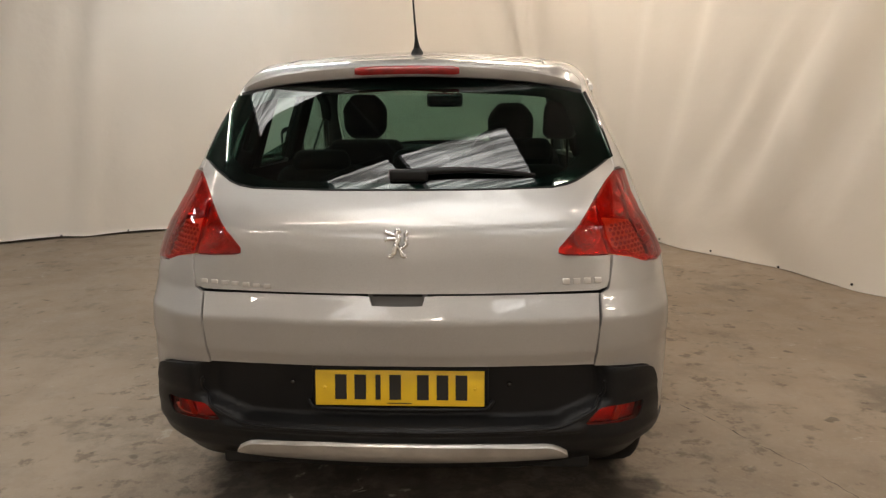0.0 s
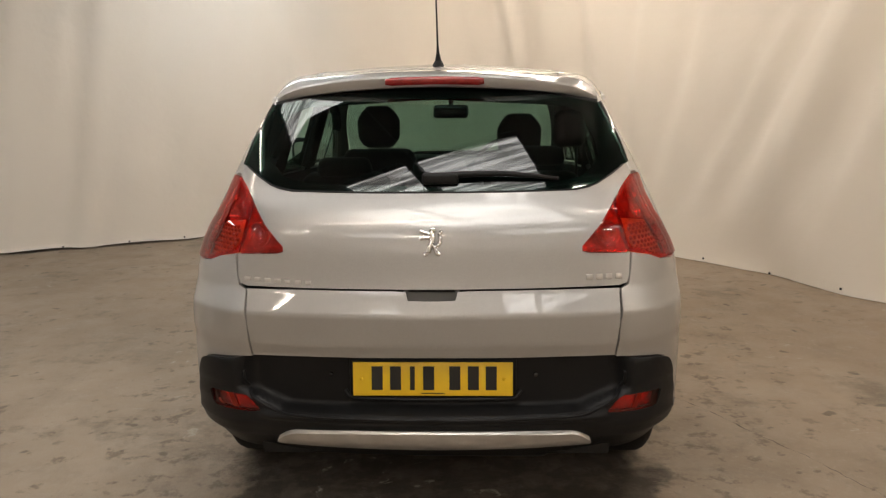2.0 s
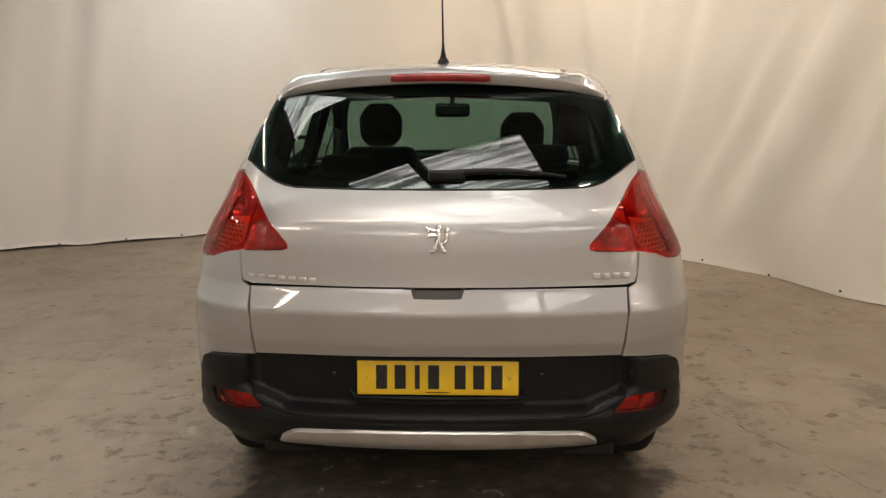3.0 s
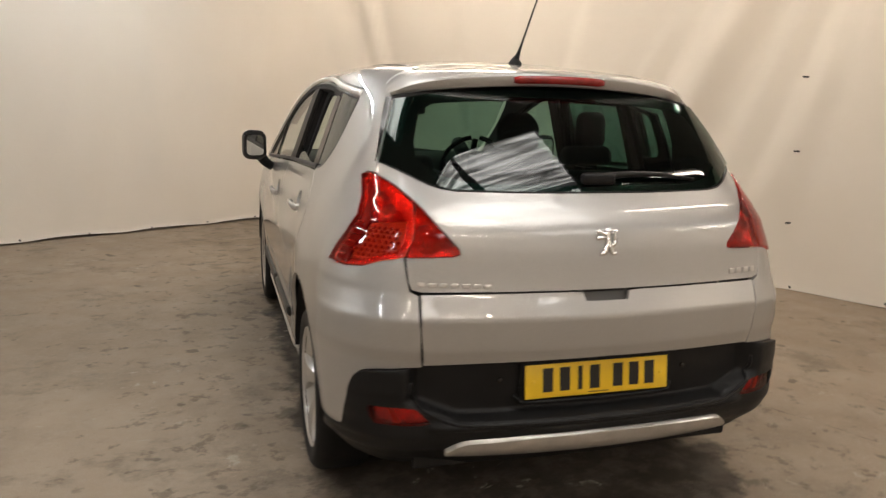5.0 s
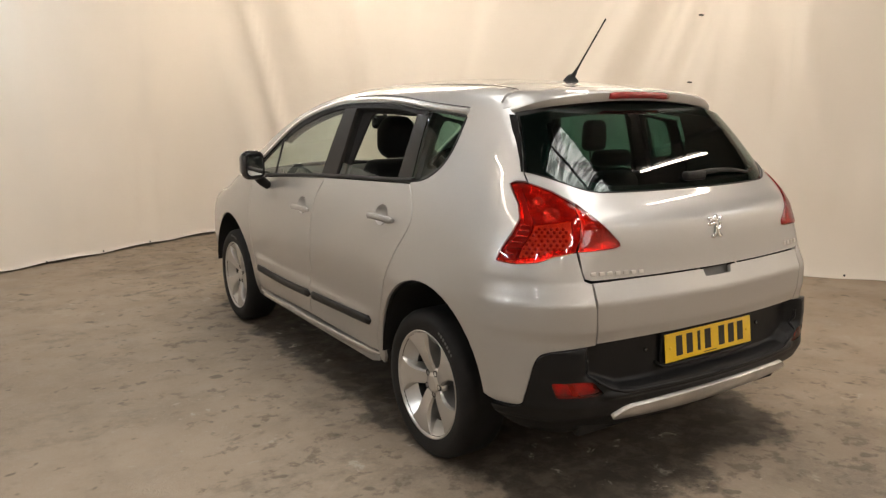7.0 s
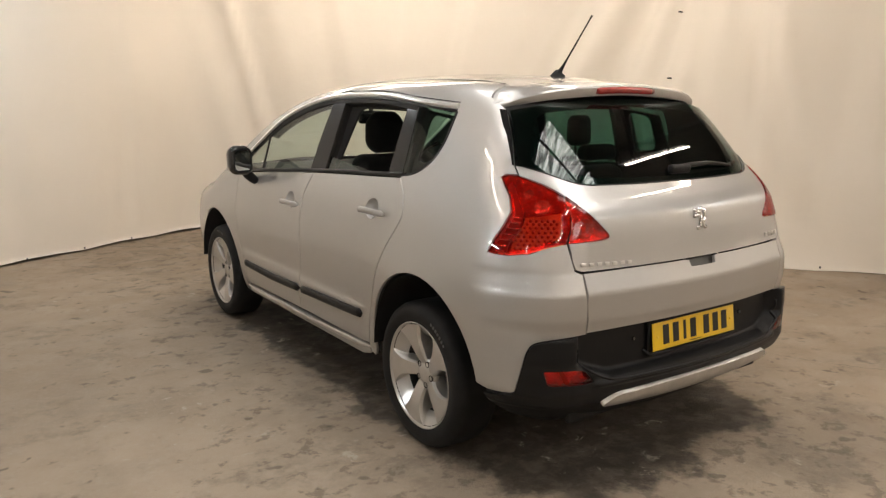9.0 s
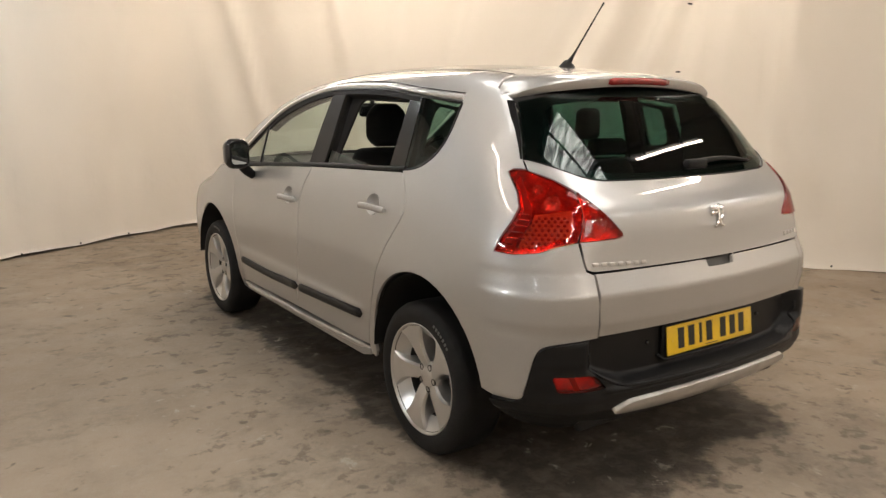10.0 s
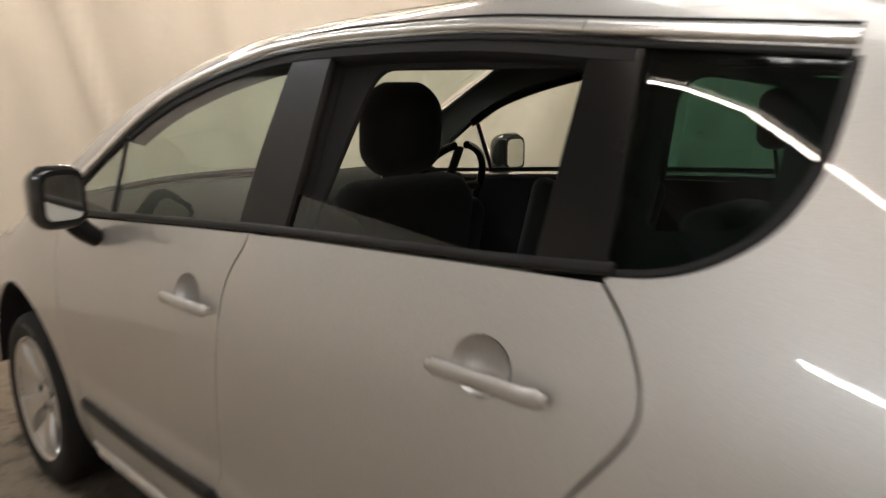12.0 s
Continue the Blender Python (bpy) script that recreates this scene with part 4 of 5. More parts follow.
def spoiler_mesh():
    xs = np.concatenate([np.linspace(-0.605, -0.52, 9), np.linspace(-0.50, 0.50, 31), np.linspace(0.52, 0.605, 9)])
    verts, faces = [], []
    roof_pts = on_top(np.stack([np.clip(xs, -0.592, 0.592), 0.655 + 0.02 * (np.abs(xs) < 0.5)], 1))
    for i, x in enumerate(xs):
        y0, z0, th = lip(x)
        ry, rz = roof_pts[i][1], roof_pts[i][2] + 0.001
        sec = [(ry, rz), (ry * 0.7 + y0 * 0.3, rz * 0.7 + z0 * 0.3 + 0.004), (ry * 0.35 + y0 * 0.65, rz * 0.35 + z0 * 0.65 + 0.005), (y0 + 0.022, z0 + 0.001), (y0 + 0.006, z0 - 0.003),
               (y0, z0 - 0.010), (y0 + 0.002, z0 - th * 0.55), (y0 + 0.012, z0 - th), (y0 + 0.030, z0 - th - 0.004), (y0 + 0.075, z0 - th + 0.004)]
        f = math.sqrt(max(0.03, 1 - (max(0.0, abs(x) - 0.565) / 0.0415) ** 2))       # rounded ends
        my, mz = ry * 0.4 + y0 * 0.6, rz * 0.4 + z0 * 0.6 - 0.014
        verts += [(x, my + (a - my) * f, mz + (b - mz) * f) for a, b in sec]
    n = 10
    for i in range(len(xs) - 1):
        for k in range(n - 1):
            faces.append((i * n + k, i * n + k + 1, (i + 1) * n + k + 1, (i + 1) * n + k))
    faces += [tuple(range(n))[::-1], tuple(range((len(xs) - 1) * n, len(xs) * n))]
    b = bmesh.new()
    b.from_mesh(mesh_of(verts, faces))
    bmesh.ops.recalc_face_normals(b, faces=b.faces)
    for f in b.faces:
        f.smooth = True
    for e in b.edges:
        e.smooth = len(e.link_faces) < 2 or e.calc_face_angle(0) < 0.6
    return b


spoiler = part("spoiler", spoiler_mesh(), PAINT, gate)
brake = bmesh.new()
xs = np.linspace(-0.176, 0.176, 17)
rows = []
for x in xs:
    y0, z0, th = lip(x)
    e = 0.004 if abs(x) > 0.17 else 0.0
    rows.append([brake.verts.new((x, y0 + dy, z0 + dz)) for dy, dz in ((0.01, -0.009 - e), (-0.005, -0.010 - e), (-0.008, -0.020), (-0.004, -0.037 + e), (0.012, -0.038 + e))])
for a, b in zip(rows, rows[1:]):
    for k in range(4):
        brake.faces.new((a[k], a[k + 1], b[k + 1], b[k])).smooth = True
for r, fl in ((rows[0], 1), (rows[-1], -1)):
    brake.faces.new(r[::fl])
bmesh.ops.recalc_face_normals(brake, faces=brake.faces)
part("high_brake_lamp", brake, RED_BODY, spoiler, "long red brake lamp")

# roof, glass roof, windscreen, bonnet, nose
HALF_ROOF = [(0.02, 0.660), (0.50, 0.675), (0.468, 0.70), (0.465, 0.80), (0.463, 1.2), (0.463, 1.7), (0.472, 2.1), (0.522, 2.31), (0.25, 2.36), (0.02, 2.375)]
sun = both([(0.02, 0.98), (0.38, 0.98), (0.41, 1.02), (0.41, 2.13), (0.38, 2.18), (0.02, 2.20)])
roof = panel("roof", both(HALF_ROOF), on_top, PAINT, car, 0.05, 0.003, 0.012, holes=[sun])
panel("glass_roof", sun, on_top, GLOSS_BLACK, roof, 0.06, 0.002, 0.01, 0.0, label="black panoramic glass roof panel")
panel("headlining", both(HALF_ROOF), on_top, PILLAR, roof, 0.08, 0.01, 0.0, -0.045, label="dark grey cloth headlining")
for s in (False, True):
    ribbon("roof_ditch", on_top(curve([(-0.466, 0.72), (-0.4655, 1.2), (-0.4655, 1.7), (-0.475, 2.1), (-0.526, 2.32)], 8)), PLASTIC, roof, 0.009, 0.002, -0.0005, s)
panel("windscreen", both([(0.02, 2.390), (0.25, 2.375), (0.525, 2.335), (0.618, 2.55), (0.708, 2.95), (0.736, 3.25), (0.742, 3.46), (0.4, 3.56), (0.02, 3.60)]), on_top, SCREEN, car, 0.06, 0.003, 0.006, label="clear raked windscreen")
panel("scuttle", both([(0.02, 3.605), (0.4, 3.565), (0.742, 3.465), (0.748, 3.53), (0.42, 3.64), (0.02, 3.685)]), on_top, PLASTIC, car, 0.06, label="black scuttle panel")
panel("bonnet", both([(0.02, 3.69), (0.42, 3.645), (0.730, 3.535), (0.740, 3.70), (0.730, 3.95), (0.62, 4.14), (0.02, 4.20)]), on_top, PAINT, car, 0.05)
nose = panel("front_bumper", both([(0.02, 0.25), (0.55, 0.25), (0.74, 0.30), (0.775, 0.42), (0.775, 0.52), (0.735, 0.69), (0.45, 0.64), (0.30, 0.76), (0.02, 0.80)]), on_nose, PAINT, car, 0.06,
             holes=[both([(0.02, 0.34), (0.40, 0.34), (0.48, 0.44), (0.36, 0.60), (0.02, 0.62)])])
panel("grille", both([(0.02, 0.33), (0.42, 0.33), (0.50, 0.44), (0.38, 0.61), (0.02, 0.63)]), on_nose, PLASTIC, nose, 0.07, 0.0, 0.0, -0.035, label="black lower grille")
for s in (False, True):
    panel("headlamp", fillet([(-0.715, 0.755, 0.02), (-0.735, 0.695, 0.01), (-0.46, 0.65, 0.03), (-0.33, 0.765, 0.02), (-0.60, 0.835, 0.03)]), on_nose, LAMP_SILVER, car, 0.05, mirror=s, label="clear headlamp")

# ---- rear lamps ----
INNER_UV = rear(LAMP_IN_XZ)
for mir in (False, True):
    lamp = panel("rear_lamp", LAMP_OUT, on_side, RED_LENS, car, 0.02, 0.0035, 0.014, 0.006, mirror=mir, label="large red boomerang rear lamp")
    panel("lamp_bowl", LAMP_OUT, on_side, BOWL_RED, lamp, 0.02, 0.001, 0.0, lambda q: -0.012 - 0.022 * np.clip(distance(q, np.array(LAMP_OUT)) / 0.03, 0, 1), mirror=mir, label="silvered lamp bowl")
    band = [(0.548, 0.953), (0.530, 1.005), (0.505, 1.057), (0.486, 1.107), (0.493, 1.155), (0.523, 1.200), (0.490, 1.206), (0.468, 1.160), (0.452, 1.108), (0.462, 1.050), (0.485, 1.005), (0.495, 0.953)]
    panel("lamp_band", V([curve(band[:6], 4), curve(band[6:], 4)]), on_side, LAMP_DARK, lamp, 0.02, 0.004, 0.006, -0.017, mirror=mir, label="plain outer band")
    for k in range(7):
        v = 0.966 + 0.021 * k
        lo = 0.500 if v < 1.0 else 0.475 if v < 1.05 else 0.462
        hi = float(np.interp(v, (0.953, 1.005, 1.057, 1.107), (0.540, 0.522, 0.498, 0.480)))
        q = np.array([(u, v + 0.05 * (u - lo)) for u in np.linspace(lo, hi, 5)])
        pts = on_side(q)
        pts = (pts - gradient(pts) * 0.014) * (-1 if mir else 1, 1, 1)
        part("lamp_rib", tube(pts, 0.0035, 8), LAMP_SILVER, lamp)
    panel("amber_plate", np.array([(0.352, 0.992), (0.436, 0.972), (0.492, 0.961), (0.482, 1.010), (0.458, 1.062), (0.450, 1.098), (0.352, 1.115)]), on_side, AMBER, lamp, 0.02, 0.0, 0.004, -0.028, mirror=mir, label="amber reflector plate")
    stud = lathe([(0.0066, 0.0), (0.0055, 0.003), (0.0028, 0.0048), (0.0, 0.005)], 8, "z")
    stud.materials.append(STUD)
    zone = np.array([(0.365, 1.000), (0.436, 0.976), (0.486, 0.966), (0.478, 1.010), (0.452, 1.060), (0.446, 1.090), (0.365, 1.105)])
    for r in range(9):
        for c in range(11):
            q = np.array([[0.360 + 0.0155 * c + 0.00775 * (r % 2), 0.968 + 0.0150 * r]])
            if within(q, zone)[0]:
                pt = on_side(q)
                nn = gradient(pt)[0]
                at = pt[0] - nn * 0.027
                if mir:
                    at, nn = at * (-1, 1, 1), nn * (-1, 1, 1)
                part("lens_stud", stud, STUD, lamp, m=Matrix.Translation(at) @ Vector(nn).to_track_quat("Z", "Y").to_matrix().to_4x4())
    for u, v, r in ((0.405, 1.130, 0.030), (0.440, 1.165, 0.020)):
        pt = on_side([(u, v)])
        nn = gradient(pt)[0]
        at = pt[0] - nn * 0.024
        if mir:
            at, nn = at * (-1, 1, 1), nn * (-1, 1, 1)
        part("reflector_cup", lathe([(r, 0.012), (r * 0.92, 0.010), (r * 0.6, 0.001), (r * 0.2, -0.003), (0, -0.003)], 20, "z"), LAMP_SILVER, lamp,
             m=Matrix.Translation(at) @ Vector(nn).to_track_quat("Z", "Y").to_matrix().to_4x4())
    inner = panel("tailgate_lamp", LAMP_IN_XZ, on_rear, RED_LENS, gate, 0.02, 0.0035, 0.014, 0.006, mirror=mir, label="red triangular tailgate lamp")
    panel("lamp_bowl", LAMP_IN_XZ, on_rear, BOWL_RED, inner, 0.02, 0.001, 0.0, lambda q: -0.012 - 0.020 * np.clip(distance(q, np.array(LAMP_IN_XZ)) / 0.03, 0, 1), mirror=mir, label="silvered lamp bowl")
    for r in (0.046, 0.032, 0.018):
        pt = on_rear([(-0.575, 1.062)])
        nn = gradient(pt)[0]
        at = pt[0] - nn * 0.026
        if mir:
            at, nn = at * (-1, 1, 1), nn * (-1, 1, 1)
        part("reflector_ring", lathe([(r, 0.0), (r * 0.97, 0.010), (r * 0.9, 0.012), (r * 0.84, 0.002)], 28, "z"), LAMP_SILVER, inner,
             m=Matrix.Translation(at) @ Vector(nn).to_track_quat("Z", "Y").to_matrix().to_4x4())

# ---- rear bumper ----
def smooth01(a, b, x):
    t = np.clip((x - a) / (b - a), 0, 1)
    return t * t * (3 - 2 * t)


def bumper_shape(q):
    """How far the bumper stands out from the skin: recess round the plate, a tread ledge, a rounded brow at the corners."""
    u, v = np.asarray(q, float).T
    au = u + 0.107
    edge = 0.432 - 0.085 * smooth01(0.560, 0.490, v)                  # recess narrows towards the ledge
    inside = smooth01(edge + 0.006, edge - 0.026, au) * smooth01(0.482, 0.508, v)
    out = 0.009 * smooth01(0.668, 0.648, v) + 0.003
    out += 0.006 * smooth01(0.30, 0.45, au) * smooth01(0.47, 0.52, v)
    out -= 0.004 * smooth01(0.300, 0.42, au) * smooth01(0.585, 0.555, v)
    ledge = 0.016 * smooth01(0.452, 0.468, v) * (1 - smooth01(0.470, 0.496, v)) * smooth01(0.40, 0.36, au)
    return out * (1 - inside) - 0.046 * inside + ledge


FOG = [(-0.752, 0.538), (-0.66, 0.538), (-0.612, 0.533), (-0.565, 0.482), (-0.60, 0.477), (-0.738, 0.481)]
fog_hole = rear(fillet([(*p, 0.012) for p in FOG]))
half_bumper = V([[(-0.107, 0.672), (0.10, 0.671), (0.290, 0.664)], np.array(BUMPER_TOP)[::-1][1:-1], [(0.480, 0.43), (0.545, 0.415), (0.525, 0.375), (0.47, 0.335), (0.38, 0.310), (0.25, 0.300), (-0.107, 0.300)]])
bump_l = panel("rear_bumper", half_bumper, on_side, PLASTIC, car, 0.0095, 0.0, 0.02, bumper_shape, holes=[fog_hole], label="matt black plastic rear bumper")
bump_r = panel("rear_bumper", half_bumper, on_side, PLASTIC, car, 0.0095, 0.0, 0.02, bumper_shape, holes=[fog_hole], mirror=True, label="matt black plastic rear bumper")


lip_q = curve([(0.318, 0.612), (0.317, 0.575), (0.306, 0.545), (0.280, 0.516), (0.245, 0.490), (0.200, 0.480), (0.08, 0.478), (-0.105, 0.477)], 8)
lip_p = on_side(lip_q)
lip_p = lip_p + gradient(lip_p) * (bumper_shape(lip_q) + 0.001)[:, None]
part("bumper_lip", tube(V([lip_p, (lip_p * (-1, 1, 1))[::-1]]), 0.0055, 10), PLASTIC, bump_l, "rounded edge of the loading ledge")


def drop(name, outline, material, parent, out, depth, label="", step=0.03, place=None, mirror=False):
    return panel(name, outline, place or on_rear, material, parent, step, 0.0, depth, out, label=label, mirror=mirror)


skid = drop("skid_plate", both([(0.02, 0.382), (0.30, 0.384), (0.455, 0.387), (0.510, 0.389), (0.516, 0.392), (0.512, 0.398), (0.488, 0.416), (0.468, 0.427), (0.445, 0.432), (0.25, 0.438), (0.02, 0.440)]), SATIN, bump_l, 0.030, 0.03, "scuffed silver skid plate")
for mir in (False, True):
    par = bump_r if mir else bump_l
    fog = FOG
    f = drop("fog_lamp", fillet([(*p, 0.012) for p in fog]), FOG_LENS, par, 0.007, 0.012, "red rear fog lamp", 0.025, mirror=mir)
    drop("lamp_bowl", fillet([(*p, 0.012) for p in fog]), BOWL_RED, f, -0.018, 0.0, "red lamp bowl", 0.025, mirror=mir)
    drop("lamp_divider", [(-0.704, 0.536), (-0.686, 0.536), (-0.660, 0.480), (-0.680, 0.480)], STUD, f, -0.012, 0.003, "", 0.02, mirror=mir)
    for x in (0.337,):
        pt = on_rear([(-x, 0.602)])[0] + np.array([0, 0.040, 0])
        m = Matrix.Translation(pt * (-1 if mir else 1, 1, 1)) @ Matrix.Rotation(radians(90), 4, "X")
        part("parking_sensor", lathe([(0.0075, -0.004), (0.0075, 0.003), (0.006, 0.004), (0.0, 0.0045)], 16, "z"), GLOSS_BLACK, par, "round black parking sensor", m)
# plate holder and number plate
holder = part("plate_holder", box(0.545, 0.012, 0.128, 0.006, at=(0, 0.061, 0.597)), PLASTIC, bump_l, "black plate surround")
part("plate_lip", tube(curve([(-0.288, 0.070, 0.548), (-0.272, 0.055, 0.534), (-0.24, 0.046, 0.529), (0.0, 0.037, 0.528), (0.24, 0.046, 0.529), (0.272, 0.055, 0.534), (0.288, 0.070, 0.548)], 6), 0.007, 10), PLASTIC, bump_l)
PLATE = Matrix.Translation((0, 0.046, 0.596)) @ Matrix.Rotation(radians(-7), 4, "X")
plate = part("number_plate", box(0.520, 0.004, 0.111, 0.0018, 2), YELLOW, bump_l, "yellow rear number plate", PLATE)
for i, x in enumerate((-0.181, -0.121, -0.066, -0.013, 0.072, 0.132, 0.190)):
    part("plate_bar", box(0.016 if i == 2 else 0.036, 0.0012, 0.078, at=(x, -0.0024, 0.003)), INK, plate, "plain black bar")
part("plate_bar", box(0.075, 0.001, 0.003, at=(0, -0.0023, -0.047)), INK, plate, "small dark bar")
for x in (-0.232, 0.232):
    part("plate_screw", lathe([(0.0065, -0.001), (0.006, 0.0015), (0.0, 0.002)], 14, "z"), YELLOW, plate, "yellow screw cap", Matrix.Translation((x, -0.002, 0)) @ Matrix.Rotation(radians(90), 4, "X"))

# ---- badges, wiper, aerial ----
def on_gate(x, z, lift=0.0):
    pt = on_rear([(x, z)])
    n = gradient(pt)[0]
    zax = Vector((0, 0, 1))
    zax = (zax - Vector(n) * zax.dot(Vector(n))).normalized()
    xax = (-Vector(n)).cross(zax)
    m = Matrix((xax, -Vector(n), zax)).transposed().to_4x4()
    return Matrix.Translation(Vector(pt[0]) + Vector(n) * lift) @ m


badge = part("badge", tube(curve([(-0.010, 0, -0.036), (-0.004, 0, -0.012), (0.004, 0, 0.010), (0.000, 0, 0.030), (0.012, 0, 0.038)], 5), 0.0092, 12), CHROME, gate, "plain chrome badge", on_gate(0, 1.048, 0.004))
for pts in ([(-0.004, 0, 0.022), (-0.022, 0, 0.028), (-0.036, 0, 0.034)], [(-0.004, 0, 0.012), (-0.024, 0, 0.012), (-0.036, 0, 0.008)], [(0.0, 0, -0.004), (0.012, 0, -0.020), (0.018, 0, -0.038), (0.028, 0, -0.038)],
            [(-0.010, 0, -0.036), (-0.024, 0, -0.040)], [(0.016, 0, -0.016), (0.030, 0, 0.000), (0.026, 0, 0.022), (0.034, 0, 0.034)]):
    part("badge_stroke", tube(curve(pts, 4), 0.0072, 10), CHROME, badge)
for i in range(7):
    part("badge_bar", box(0.022, 0.004, 0.013, 0.0015, 2), SATIN, gate, "plain chrome bar", on_gate(-0.600 + 0.034 * i, 0.922 - 0.0012 * i, 0.002))
for i in range(4):
    part("badge_bar", box(0.022, 0.004, 0.018, 0.0015, 2), SATIN, gate, "plain chrome bar", on_gate(0.502 + 0.032 * i, 0.928, 0.002))

wiper = part("rear_wiper", tube(curve([(-0.005, 0.185, 1.236), (0.10, 0.190, 1.246), (0.22, 0.198, 1.248), (0.32, 0.206, 1.240), (0.415, 0.222, 1.228)], 6), np.linspace(0.013, 0.006, 25), 10), PLASTIC, gate, "black rear wiper arm")
part("wiper_boss", box(0.120, 0.032, 0.038, 0.012, 4, at=(0.026, 0.188, 1.234)), PLASTIC, wiper)
part("wiper_blade", tube(curve([(0.06, 0.205, 1.226), (0.22, 0.212, 1.229), (0.42, 0.236, 1.224)], 8), 0.005, 8), RUBBER, wiper)

mast = on_top([(0.0, 0.892)])[0]
aerial = part("aerial", tube([mast + np.array(d) for d in ((0, 0, 0.0), (0, -0.002, 0.02), (0, -0.028, 0.05), (0, -0.052, 0.078), (0, -0.198, 0.252))], [0.018, 0.013, 0.0065, 0.0042, 0.0030], 10), PLASTIC, car, "thin black roof aerial")
part("aerial_foot", lathe([(0.040, -0.004), (0.038, 0.004), (0.026, 0.016), (0.012, 0.030), (0.0, 0.034)], 24, "z"), RUBBER, aerial, "", Matrix.Translation(mast + np.array((0, 0.012, 0))) @ Matrix.Diagonal((0.62, 1.25, 1, 1)))
part("aerial_tip", tube([mast + np.array(d) for d in ((0, -0.193, 0.246), (0, -0.205, 0.260))], 0.004, 8), PLASTIC, aerial)

# ---- handles and mirrors ----
def handle(name, door, y, z, mir, key):
    s = -1 if not mir else 1
    pts = on_flank(curve([(y + 0.112, z - 0.016), (y + 0.065, z - 0.012), (y - 0.005, z - 0.010), (y - 0.085, z - 0.012), (y - 0.122, z - 0.012)], 6))
    n = gradient(pts)
    w = np.linspace(0, 1, len(pts))
    lift = 0.010 + 0.030 * np.sin(np.pi * np.clip(w * 0.9 + 0.06, 0, 1)) ** 0.7
    c = (pts + n * lift[:, None]) * (1 if not mir else -1, 1, 1)
    b = bmesh.new()
    rings = []
    for i in range(len(c)):
        h = 0.015 if 2 < i < len(c) - 2 else 0.010
        rings.append([b.verts.new(c[i] + np.array((s * 0.007 * math.cos(t), 0, h * math.sin(t)))) for t in np.linspace(0, 2 * math.pi, 12, endpoint=False)])
    for a, d in zip(rings, rings[1:]):
        for k in range(12):
            b.faces.new((a[k], a[(k + 1) % 12], d[(k + 1) % 12], d[k])).smooth = True
    b.faces.new(rings[0][::-1])
    b.faces.new(rings[-1])
    bmesh.ops.recalc_face_normals(b, faces=b.faces)
    h = part(name, b, PAINT, door, "silver pull handle")
    return h


def mirror_unit(mir):
    s = -1 if not mir else 1
    b = bmesh.new()
    bmesh.ops.create_cube(b, size=1, matrix=Matrix.Diagonal((0.158, 0.120, 0.204, 1)))
    for v in b.verts:
        if v.co.y > 0:
            v.co.x *= 0.80
            v.co.z *= 0.78
        if v.co.x * s < 0 and v.co.z > 0:
            v.co.z *= 0.92
        if v.co.x * s > 0:
            v.co.z = v.co.z * 0.94 + 0.002
    bmesh.ops.bevel(b, geom=list(b.edges), offset=0.048, segments=6, profile=0.5, affect="EDGES")
    for f in b.faces:
        f.smooth = True
    m = Matrix.Translation((s * 0.955, 2.690, 1.168)) @ Matrix.Rotation(radians(-s * 5), 4, "Z")
    sh = part("door_mirror", b, GLOSS_BLACK, car, "black door mirror", m)
    g = fillet([(-0.050, -0.060, 0.028), (0.050, -0.060, 0.028), (0.050, 0.062, 0.033), (-0.050, 0.062, 0.033)])
    part("mirror_glass", mesh_of([(x, -0.0625, z) for x, z in g], [tuple(range(len(g)))], False), MIRROR, sh, "silvered mirror glass")
    part("mirror_surround", mesh_of([(x * 1.20, -0.0612, z * 1.20) for x, z in g], [tuple(range(len(g)))], False), PLASTIC, sh)
    st = tube(curve([(-s * 0.040, 0.0, -0.065), (-s * 0.065, 0.0, -0.100), (-s * 0.110, 0.005, -0.135)], 5), np.linspace(0.034, 0.026, 11), 14)
    part("mirror_stalk", st, PLASTIC, sh)


doors = [o for o in car.children if o.name.startswith(("rear_door", "front_door"))]
for mir in (False, True):
    mirror_unit(mir)
    for o in doors:
        if o.name.startswith("rear_door") and (o.data.vertices[0].co.x > 0) == mir:
            handle("door_handle", o, 1.205, 1.022, mir, False)
        if o.name.startswith("front_door") and (o.data.vertices[0].co.x > 0) == mir:
            handle("door_handle", o, 2.135, 0.968, mir, True)

